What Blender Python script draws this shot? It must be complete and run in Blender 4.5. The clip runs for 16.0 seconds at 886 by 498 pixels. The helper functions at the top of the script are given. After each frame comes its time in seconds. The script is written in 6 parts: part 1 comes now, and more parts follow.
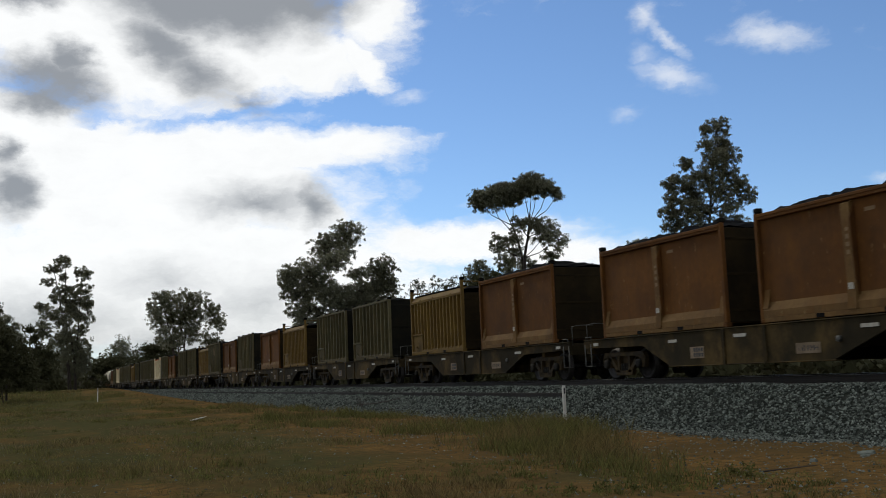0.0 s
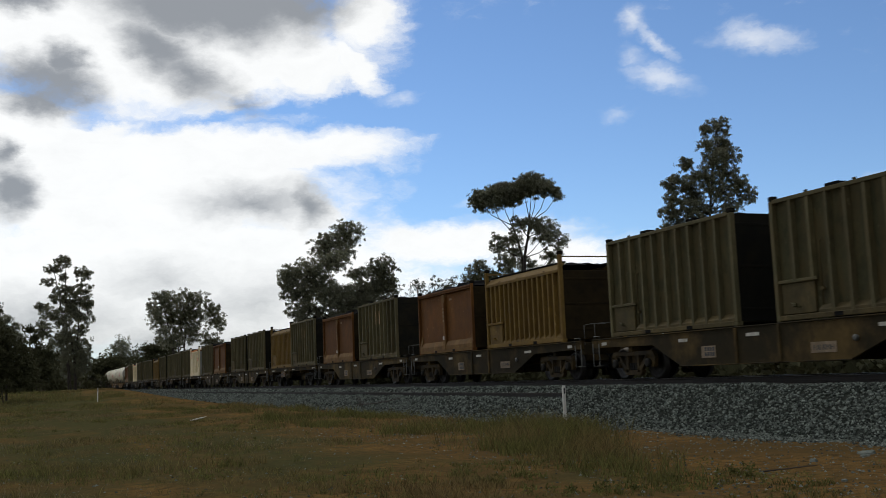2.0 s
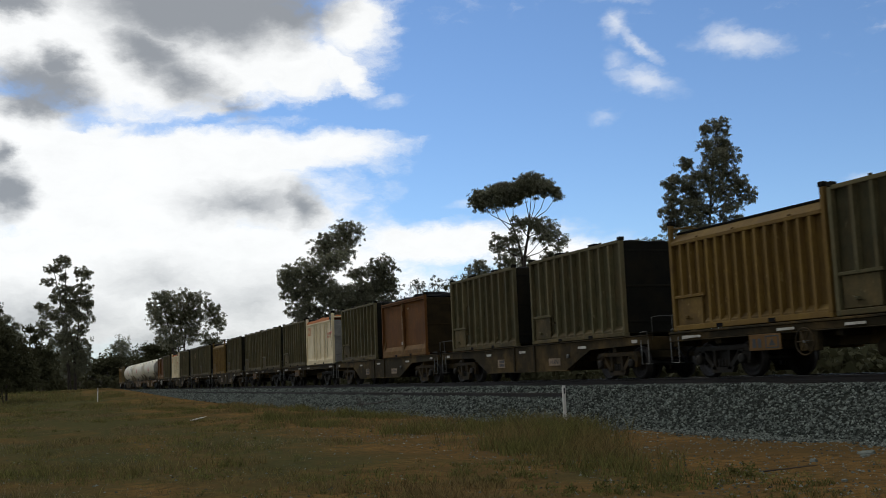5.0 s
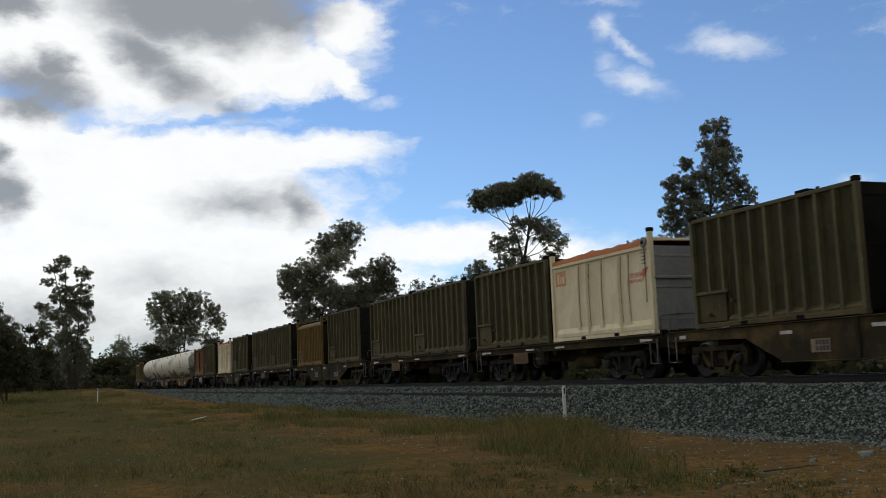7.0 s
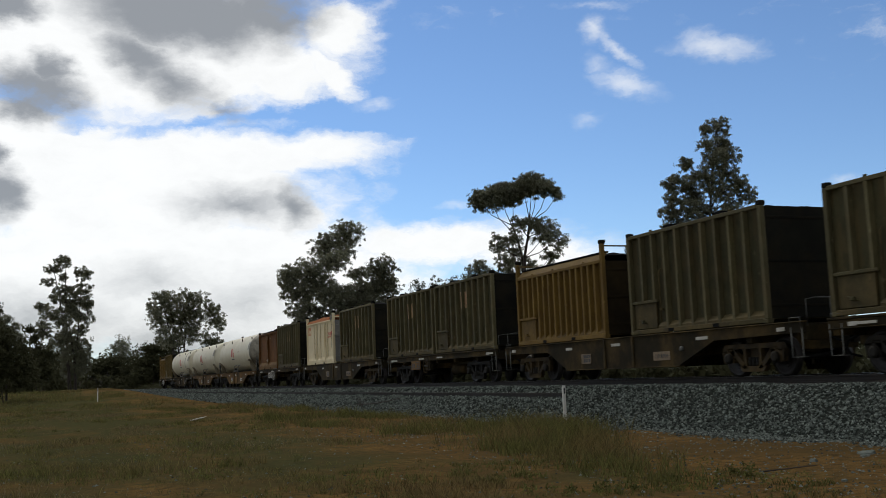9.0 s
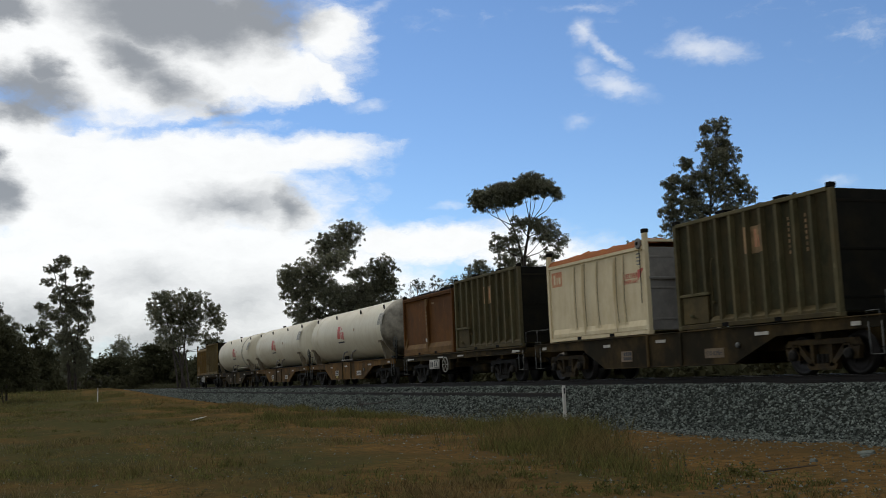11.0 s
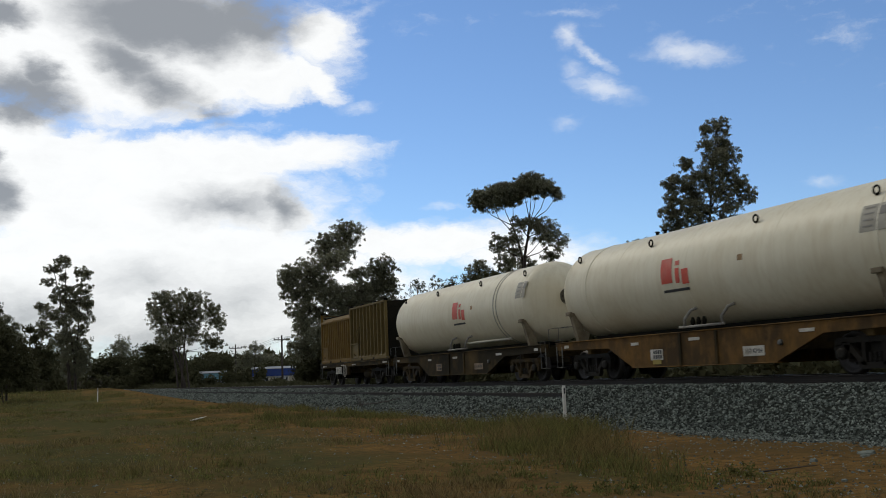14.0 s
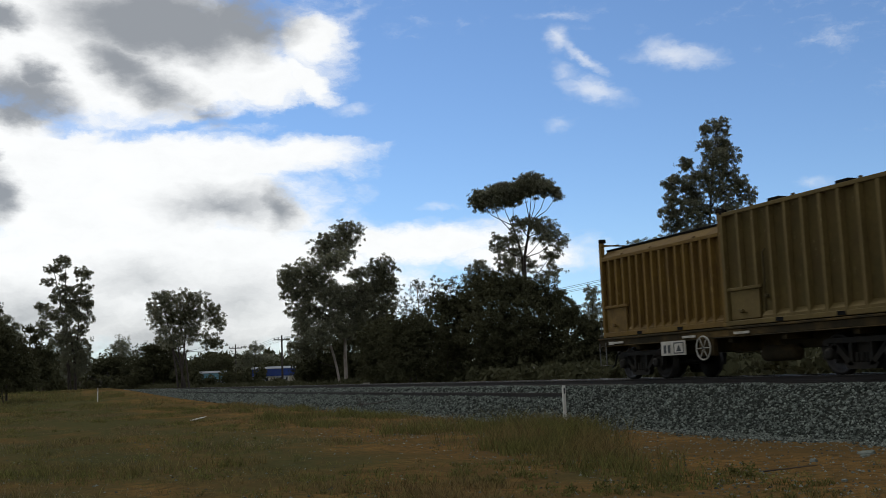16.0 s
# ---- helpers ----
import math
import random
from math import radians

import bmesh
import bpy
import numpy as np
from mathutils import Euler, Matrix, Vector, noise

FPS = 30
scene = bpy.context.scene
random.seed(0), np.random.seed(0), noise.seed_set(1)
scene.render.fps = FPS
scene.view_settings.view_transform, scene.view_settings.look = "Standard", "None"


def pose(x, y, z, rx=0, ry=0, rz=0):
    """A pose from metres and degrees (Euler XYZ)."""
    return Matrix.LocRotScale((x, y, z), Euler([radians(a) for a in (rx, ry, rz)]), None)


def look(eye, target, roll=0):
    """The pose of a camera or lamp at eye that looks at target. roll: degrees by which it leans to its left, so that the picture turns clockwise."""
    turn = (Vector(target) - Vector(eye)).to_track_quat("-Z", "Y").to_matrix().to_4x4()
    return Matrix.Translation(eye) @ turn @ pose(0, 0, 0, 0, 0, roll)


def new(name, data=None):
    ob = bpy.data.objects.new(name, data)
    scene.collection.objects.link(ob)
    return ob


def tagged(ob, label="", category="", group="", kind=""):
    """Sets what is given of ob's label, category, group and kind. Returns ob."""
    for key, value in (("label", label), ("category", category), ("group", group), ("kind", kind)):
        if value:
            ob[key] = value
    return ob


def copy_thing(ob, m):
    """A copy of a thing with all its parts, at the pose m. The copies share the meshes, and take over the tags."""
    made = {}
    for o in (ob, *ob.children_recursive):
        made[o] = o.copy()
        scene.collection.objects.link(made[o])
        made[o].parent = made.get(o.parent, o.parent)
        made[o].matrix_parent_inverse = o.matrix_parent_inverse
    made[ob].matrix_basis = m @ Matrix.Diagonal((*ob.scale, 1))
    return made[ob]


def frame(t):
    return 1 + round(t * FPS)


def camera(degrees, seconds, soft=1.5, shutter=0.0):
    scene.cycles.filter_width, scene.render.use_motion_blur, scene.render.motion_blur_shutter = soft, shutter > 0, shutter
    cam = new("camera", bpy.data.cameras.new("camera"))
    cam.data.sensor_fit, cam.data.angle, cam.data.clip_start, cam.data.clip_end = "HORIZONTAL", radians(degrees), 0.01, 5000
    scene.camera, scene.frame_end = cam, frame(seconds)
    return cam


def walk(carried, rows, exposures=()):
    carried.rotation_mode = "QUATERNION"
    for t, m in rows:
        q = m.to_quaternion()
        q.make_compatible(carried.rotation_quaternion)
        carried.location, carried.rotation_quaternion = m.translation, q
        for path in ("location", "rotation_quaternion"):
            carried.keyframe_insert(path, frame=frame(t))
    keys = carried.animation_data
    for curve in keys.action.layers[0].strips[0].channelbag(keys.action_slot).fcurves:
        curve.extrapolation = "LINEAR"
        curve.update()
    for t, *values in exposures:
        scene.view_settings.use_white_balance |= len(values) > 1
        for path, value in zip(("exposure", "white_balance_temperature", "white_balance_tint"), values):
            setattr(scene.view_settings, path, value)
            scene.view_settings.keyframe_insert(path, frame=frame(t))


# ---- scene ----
# ---- camera ----
EYE = Vector((0.0, 0.0, 1.5))
YAW, TILT, LEAN = 0.37987, 0.11949, -2.282
AHEAD = Vector((math.sin(YAW) * math.cos(TILT), math.cos(YAW) * math.cos(TILT), math.sin(TILT)))
cam = camera(45.82, 16.0, soft=0.7, shutter=0.12)
VIEW = look(EYE, EYE + AHEAD * 10, LEAN)
walk(cam, [(0.0, VIEW), (16.0, VIEW)], exposures=[(0.0, 0.0), (16.0, 0.0)])

# ---- light ----
SUN_AZ, SUN_EL = math.radians(-14.0), math.radians(40.0)   # clockwise from +y
world = bpy.data.worlds.new("sky")
scene.world = world
world.use_nodes = True
wt = world.node_tree
sky = wt.nodes.new("ShaderNodeTexSky")
sky.sky_type, sky.sun_disc = "NISHITA", False
sky.sun_elevation, sky.sun_rotation = SUN_EL, SUN_AZ
sky.altitude, sky.air_density, sky.dust_density, sky.ozone_density = 1200, 1.0, 0.0, 5.5
wt.links.new(sky.outputs[0], wt.nodes["Background"].inputs[0])
wt.nodes["Background"].inputs[1].default_value = 0.117
sun = new("sun", bpy.data.lights.new("sun", "SUN"))
sun.data.energy, sun.data.angle, sun.data.color = 2.65, radians(6), (1.0, 0.93, 0.77)
sun.matrix_world = look((0, 0, 0), (-math.sin(SUN_AZ) * math.cos(SUN_EL), -math.cos(SUN_AZ) * math.cos(SUN_EL), -math.sin(SUN_EL)))

# ---- plan ----
X_TRACK, Z_RAIL = 17.41, 1.16        # middle of the line, top of its rails
L_BOX, W_BOX, Z_BOX = 6.06, 2.42, 1.24


def travel(t):
    """Metres that the train has gone at t seconds."""
    return 17.226 * t - 0.0705 * t * t + 0.00193 * t ** 3


def smooth(a, b, x):
    t = np.clip((x - a) / (b - a), 0, 1)
    return t * t * (3 - 2 * t)


def ground_height(x, y):
    """Height of the land."""
    x, y = np.asarray(x, float), np.asarray(y, float)
    near = (1.4 * smooth(50, 170, y) + 0.14 * smooth(34, 60, y) * smooth(4.0, 9.0, x)) * (1 - smooth(11.0, 14.4, x))
    far = smooth(19.0, 24.0, x) * (0.75 + 0.6 * smooth(150, 260, y))
    return near + far


# ---- materials ----
def material(name, col, col2=None, scale=3.0, rough=0.8, metal=0.0, bump=0.2, bump_scale=40.0, streak=0.0, vary=0.0, dirt=None, dirt_amount=0.4, dirt_scale=1.2, coord="Object", spec=0.3, island=0.0, fleck=None, grain=0.35, edge=(0.45, 0.7), worn=None):
    m = bpy.data.materials.new(name)
    m.use_nodes = True
    nt = m.node_tree
    b = nt.nodes["Principled BSDF"]
    b.inputs["Roughness"].default_value, b.inputs["Metallic"].default_value = rough, metal
    b.inputs["Specular IOR Level"].default_value = spec
    tc = nt.nodes.new("ShaderNodeTexCoord")
    info = nt.nodes.new("ShaderNodeObjectInfo")
    add = nt.nodes.new("ShaderNodeVectorMath")
    add.operation = "MULTIPLY_ADD"
    comb = nt.nodes.new("ShaderNodeCombineXYZ")
    for k in range(3):
        nt.links.new(info.outputs["Random"], comb.inputs[k])
    nt.links.new(comb.outputs[0], add.inputs[0])
    add.inputs[1].default_value = (37.0, 51.0, 23.0)
    nt.links.new(tc.outputs[coord], add.inputs[2])

    def noise_tex(sc, stretch=(1, 1, 1), detail=5.0):
        mp = nt.nodes.new("ShaderNodeMapping")
        mp.inputs["Scale"].default_value = stretch
        nt.links.new(add.outputs[0], mp.inputs[0])
        n = nt.nodes.new("ShaderNodeTexNoise")
        n.inputs["Scale"].default_value, n.inputs["Detail"].default_value, n.inputs["Roughness"].default_value = sc, detail, 0.62
        nt.links.new(mp.outputs[0], n.inputs["Vector"])
        return n.outputs["Fac"]

    def mix(fac, a, b_):
        n = nt.nodes.new("ShaderNodeMix")
        n.data_type = "RGBA"
        for sock, val in ((n.inputs[0], fac), (n.inputs[6], a), (n.inputs[7], b_)):
            if isinstance(val, bpy.types.NodeSocket):
                nt.links.new(val, sock)
            elif isinstance(val, tuple):
                sock.default_value = (*val, 1)
            else:
                sock.default_value = val
        return n.outputs[2]

    def ramp(fac, lo, hi, top=1.0):
        n = nt.nodes.new("ShaderNodeMapRange")
        n.inputs[1].default_value, n.inputs[2].default_value, n.inputs[4].default_value = lo, hi, top
        nt.links.new(fac, n.inputs[0])
        return n.outputs[0]

    col2 = col2 or tuple(c * 0.7 for c in col)
    out = mix(ramp(noise_tex(scale), 0.32, 0.68), col, col2)
    out = mix(ramp(noise_tex(scale * 7), 0.4, 0.75, grain), out, tuple(c * 0.6 for c in col2))
    if dirt:
        out = mix(ramp(noise_tex(dirt_scale), *edge, dirt_amount), out, dirt)
    if streak:
        out = mix(ramp(noise_tex(5.0, (1, 1, 0.08)), 0.45, 0.75, streak), out, dirt or tuple(c * 0.4 for c in col))
    if worn:
        out = mix(ramp(noise_tex(2.1, (1, 1, 0.6), 9.0), 0.53, 0.62, 0.6), out, worn)
    if fleck:
        out = mix(ramp(noise_tex(9.0, (1, 1, 0.35), 3.0), 0.66, 0.72, 0.6), out, fleck)
    if vary or island:
        h = nt.nodes.new("ShaderNodeHueSaturation")
        mr = nt.nodes.new("ShaderNodeMapRange")
        k = vary or island
        mr.inputs[3].default_value, mr.inputs[4].default_value = 1 - k, 1 + k
        if island:
            g = nt.nodes.new("ShaderNodeNewGeometry")
            nt.links.new(g.outputs["Random Per Island"], mr.inputs[0])
        else:
            nt.links.new(info.outputs["Random"], mr.inputs[0])
        nt.links.new(mr.outputs[0], h.inputs["Value"])
        nt.links.new(out, h.inputs["Color"])
        out = h.outputs[0]
    nt.links.new(out, b.inputs["Base Color"])
    if bump:
        bp = nt.nodes.new("ShaderNodeBump")
        bp.inputs["Strength"].default_value, bp.inputs["Distance"].default_value = bump, 0.02
        nt.links.new(noise_tex(bump_scale), bp.inputs["Height"])
        nt.links.new(bp.outputs[0], b.inputs["Normal"])
    return m


def leafy(m, through_leaf=0.5, gloss=0.08, rough=0.85):
    """Lets light through the leaves."""
    nt = m.node_tree
    b = nt.nodes["Principled BSDF"]
    b.inputs["Specular IOR Level"].default_value, b.inputs["Roughness"].default_value = gloss, rough
    tr, mx = nt.nodes.new("ShaderNodeBsdfTranslucent"), nt.nodes.new("ShaderNodeMixShader")
    nt.links.new(b.inputs["Base Color"].links[0].from_socket, tr.inputs[0])
    mx.inputs[0].default_value = through_leaf
    nt.links.new(b.outputs[0], mx.inputs[1])
    nt.links.new(tr.outputs[0], mx.inputs[2])
    nt.links.new(mx.outputs[0], nt.nodes["Material Output"].inputs[0])
    return m


COAL_DUST = (0.012, 0.011, 0.009)
M = dict(
    # Ribs lighter, walls (green, yellow) darker: the light on the relief put into paint.
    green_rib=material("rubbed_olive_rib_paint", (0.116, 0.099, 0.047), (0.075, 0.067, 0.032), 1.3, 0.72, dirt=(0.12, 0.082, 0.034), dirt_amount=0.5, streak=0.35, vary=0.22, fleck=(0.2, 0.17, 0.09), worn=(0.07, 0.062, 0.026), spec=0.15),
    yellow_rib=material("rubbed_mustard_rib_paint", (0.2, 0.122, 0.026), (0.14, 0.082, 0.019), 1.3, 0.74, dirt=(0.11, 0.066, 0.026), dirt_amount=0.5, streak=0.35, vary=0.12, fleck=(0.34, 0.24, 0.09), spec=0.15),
    # Olive paint shifted brown and lighter, standing for sun on one green container.
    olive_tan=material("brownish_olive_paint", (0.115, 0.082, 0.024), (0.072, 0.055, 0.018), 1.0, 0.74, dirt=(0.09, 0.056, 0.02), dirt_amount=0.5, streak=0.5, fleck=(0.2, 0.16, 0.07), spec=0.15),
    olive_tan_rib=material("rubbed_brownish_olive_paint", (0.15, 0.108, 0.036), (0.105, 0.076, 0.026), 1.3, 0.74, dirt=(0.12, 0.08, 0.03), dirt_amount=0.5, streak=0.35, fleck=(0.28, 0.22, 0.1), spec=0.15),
    # Dirty saddle paint, darkened further to stand for shade under the tank.
    saddle=material("grimy_saddle_paint", (0.3, 0.25, 0.165), (0.17, 0.135, 0.085), 1.6, 0.7, dirt=(0.06, 0.045, 0.025), dirt_amount=0.8, spec=0.2),
    data=material("weathered_grey_data_panel", (0.4, 0.38, 0.31), (0.32, 0.3, 0.24), 4.0, 0.6, dirt=(0.25, 0.21, 0.14)),
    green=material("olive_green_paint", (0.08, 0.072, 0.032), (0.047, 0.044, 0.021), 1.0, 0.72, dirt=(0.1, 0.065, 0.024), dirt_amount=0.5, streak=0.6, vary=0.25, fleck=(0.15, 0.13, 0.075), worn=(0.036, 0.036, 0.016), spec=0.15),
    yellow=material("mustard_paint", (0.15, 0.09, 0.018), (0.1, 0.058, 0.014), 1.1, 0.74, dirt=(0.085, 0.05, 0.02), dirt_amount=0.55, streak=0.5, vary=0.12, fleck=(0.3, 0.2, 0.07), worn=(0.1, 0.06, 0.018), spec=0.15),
    rust=material("rust_brown_paint", (0.155, 0.062, 0.012), (0.105, 0.041, 0.009), 0.8, 0.78, dirt=(0.055, 0.026, 0.011), dirt_amount=0.55, dirt_scale=0.9, streak=0.3, vary=0.15, fleck=(0.25, 0.15, 0.06), worn=(0.1, 0.042, 0.011), spec=0.15),
    tan=material("tan_scuffed_paint", (0.2, 0.115, 0.04), (0.13, 0.07, 0.024), 1.6, 0.8, dirt=(0.075, 0.04, 0.016), dirt_amount=0.6, fleck=(0.32, 0.22, 0.1), worn=(0.15, 0.072, 0.02), spec=0.15),
    white=material("cream_white_paint", (0.76, 0.65, 0.42), (0.7, 0.58, 0.35), 0.8, 0.62, dirt=(0.45, 0.32, 0.14), dirt_amount=0.35, streak=0.25, grain=0.08, worn=(0.64, 0.52, 0.29), spec=0.2),
    tank=material("dusty_white_tank_paint", (0.73, 0.672, 0.505), (0.66, 0.6, 0.435), 0.35, 0.5, dirt=(0.5, 0.4, 0.23), dirt_amount=0.4, dirt_scale=0.45, edge=(0.47, 0.72), streak=0.4, bump=0.02, bump_scale=3, spec=0.3, grain=0.1),
    tank_grime=material("grimy_tank_end_paint", (0.64, 0.585, 0.45), (0.58, 0.525, 0.4), 0.4, 0.55, dirt=(0.05, 0.038, 0.022), dirt_amount=0.95, dirt_scale=0.45, edge=(0.3, 0.56), bump=0.015, bump_scale=6, grain=0.08, spec=0.25),
    green_worn=material("scuffed_olive_paint", (0.115, 0.082, 0.032), (0.06, 0.05, 0.022), 1.8, 0.78, dirt=(0.035, 0.026, 0.013), dirt_amount=0.6, vary=0.2, fleck=(0.2, 0.16, 0.08), spec=0.15),
    # Grimy steel; its near-black also stands for shade on the container ends.
    grime_shade=material("coal_dusted_steel", (0.014, 0.0132, 0.009), (0.0075, 0.0072, 0.0055), 1.0, 0.9, dirt=(0.024, 0.018, 0.009), dirt_amount=0.6, vary=0.25, spec=0.1),
    # Dusty grey, also standing for the shaded ends of the cream-white containers.
    grey_grime_shade=material("dusty_grey_end_paint", (0.3, 0.28, 0.24), (0.2, 0.19, 0.17), 1.0, 0.7, dirt=(0.12, 0.1, 0.08)),
    coal=material("black_load_cover", (0.006, 0.006, 0.0065), (0.011, 0.0105, 0.01), 3, 0.9, bump=0.5, bump_scale=9, spec=0.05),
    red_tarp=material("orange_red_tarpaulin", (0.4, 0.125, 0.03), (0.3, 0.09, 0.022), 2, 0.75, dirt=(0.26, 0.13, 0.05), spec=0.1),
    frame=material("dark_wagon_steel", (0.036, 0.027, 0.012), (0.02, 0.016, 0.009), 0.9, 0.85, dirt=(0.14, 0.088, 0.03), dirt_amount=0.7, dirt_scale=0.6, edge=(0.47, 0.68), vary=0.25, spec=0.1, worn=(0.03, 0.022, 0.011)),
    frame_yellow=material("dirty_yellow_wagon_paint", (0.215, 0.108, 0.025), (0.1, 0.055, 0.017), 1.0, 0.8, dirt=(0.045, 0.029, 0.013), dirt_amount=0.9, dirt_scale=0.55, edge=(0.42, 0.6), streak=0.7, spec=0.12, worn=(0.15, 0.08, 0.025)),
    bogie=material("oily_bogie_casting", (0.014, 0.012, 0.008), (0.008, 0.0075, 0.006), 2.5, 0.75, dirt=(0.03, 0.021, 0.011), spec=0.15),
    bogie_yellow=material("worn_yellow_bogie_casting", (0.075, 0.047, 0.014), (0.02, 0.015, 0.008), 2.2, 0.75, dirt=(0.018, 0.014, 0.01), dirt_amount=0.8, spec=0.15),
    wheel=material("worn_wheel_steel", (0.035, 0.03, 0.026), (0.018, 0.016, 0.014), 3, 0.5, metal=0.6),
    sign=material("white_enamel_plate", (0.56, 0.53, 0.46), (0.45, 0.42, 0.35), 5, 0.55, dirt=(0.22, 0.18, 0.12), dirt_amount=0.6, dirt_scale=3.0),
    speed_plate=material("faded_pinkish_plate_paint", (0.3, 0.22, 0.14), (0.2, 0.14, 0.085), 3, 0.7, dirt=(0.08, 0.06, 0.03), dirt_amount=0.8),
    mark=material("faded_orange_marking", (0.42, 0.26, 0.12), (0.24, 0.15, 0.07), 3, 0.7, dirt=(0.06, 0.052, 0.024), dirt_amount=0.8),
    panel=material("dull_grey_panel_paint", (0.34, 0.31, 0.24), (0.26, 0.235, 0.18), 5, 0.6, dirt=(0.25, 0.22, 0.16)),
    red=material("red_sign_paint", (0.62, 0.09, 0.05), (0.5, 0.08, 0.05), 3, 0.5, dirt=(0.6, 0.4, 0.3), dirt_amount=0.3),
    tank_panel=material("faded_tank_panel_paint", (0.66, 0.595, 0.435), (0.58, 0.515, 0.37), 2.0, 0.6, dirt=(0.5, 0.44, 0.32)),
    yellow_worn=material("scuffed_mustard_paint", (0.2, 0.125, 0.034), (0.12, 0.073, 0.022), 1.8, 0.8, dirt=(0.05, 0.032, 0.014), dirt_amount=0.7, fleck=(0.32, 0.23, 0.1), worn=(0.1, 0.062, 0.022), spec=0.15),
    # Dark brown carries the shade on yellow and rust container ends.
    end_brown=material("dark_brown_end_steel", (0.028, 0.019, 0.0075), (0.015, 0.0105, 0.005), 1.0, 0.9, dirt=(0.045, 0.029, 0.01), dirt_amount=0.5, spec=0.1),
    faded_red=material("faded_red_sign_paint", (0.55, 0.14, 0.06), (0.6, 0.3, 0.14), 2.5, 0.6, dirt=(0.62, 0.46, 0.25), dirt_amount=0.6),
    yellow_plate=material("yellow_enamel_plate", (0.42, 0.33, 0.05), (0.34, 0.26, 0.05), 5, 0.6, dirt=(0.15, 0.1, 0.04), dirt_amount=0.6),
    ink=material("dark_lettering_paint", (0.05, 0.05, 0.05), None, 4, 0.6),
    pale=material("pale_lettering_paint", (0.27, 0.17, 0.075), None, 4, 0.6),
    steel=material("galvanised_handrail", (0.13, 0.13, 0.115), (0.07, 0.07, 0.062), 6, 0.55, metal=0.2),
    pale_steel=material("pale_painted_wheel_steel", (0.45, 0.43, 0.37), (0.3, 0.28, 0.23), 6, 0.6),
    rail=material("rusty_rail_steel", (0.03, 0.022, 0.016), (0.018, 0.014, 0.011), 6, 0.7, metal=0.1),
    rail_top=material("polished_rail_head", (0.3, 0.29, 0.28), (0.22, 0.21, 0.2), 8, 0.3, metal=0.9),
    stone=material("crushed_grey_ballast", (0.215, 0.234, 0.2), (0.07, 0.08, 0.068), 9, 0.9, bump=0.3, bump_scale=90, island=0.75, spec=0.04),
    # Much darker than the stones, to paint shade into the gaps between them.
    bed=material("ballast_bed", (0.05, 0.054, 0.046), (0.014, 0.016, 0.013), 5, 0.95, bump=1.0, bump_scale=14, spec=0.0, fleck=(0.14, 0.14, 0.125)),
    concrete=material("weathered_sleeper_concrete", (0.09, 0.08, 0.068), None, 5, 0.9),
    post=material("white_post_paint", (0.78, 0.77, 0.72), (0.66, 0.64, 0.58), 6, 0.6, dirt=(0.4, 0.33, 0.24), dirt_amount=0.4),
    bark=material("grey_gum_bark", (0.085, 0.068, 0.055), (0.05, 0.04, 0.034), 2.5, 0.9, bump=0.6, bump_scale=14),
    pale_bark=material("smooth_pale_gum_bark", (0.38, 0.33, 0.28), (0.22, 0.17, 0.13), 1.6, 0.8),
    leaf=leafy(material("gum_leaves", (0.24, 0.235, 0.145), (0.15, 0.15, 0.09), 0.5, 0.6, bump=0.0, island=0.5), 0.45, 0.6, 0.42),
    leaf_dark=leafy(material("dark_shrub_leaves", (0.088, 0.085, 0.044), (0.06, 0.06, 0.03), 0.5, 0.65, bump=0.0, island=0.18), 0.2, 0.06, 0.8),
    leaf_grey=leafy(material("grey_green_gum_leaves", (0.15, 0.152, 0.105), (0.11, 0.112, 0.078), 0.5, 0.6, bump=0.0, island=0.4), 0.45, 0.5, 0.45),
)


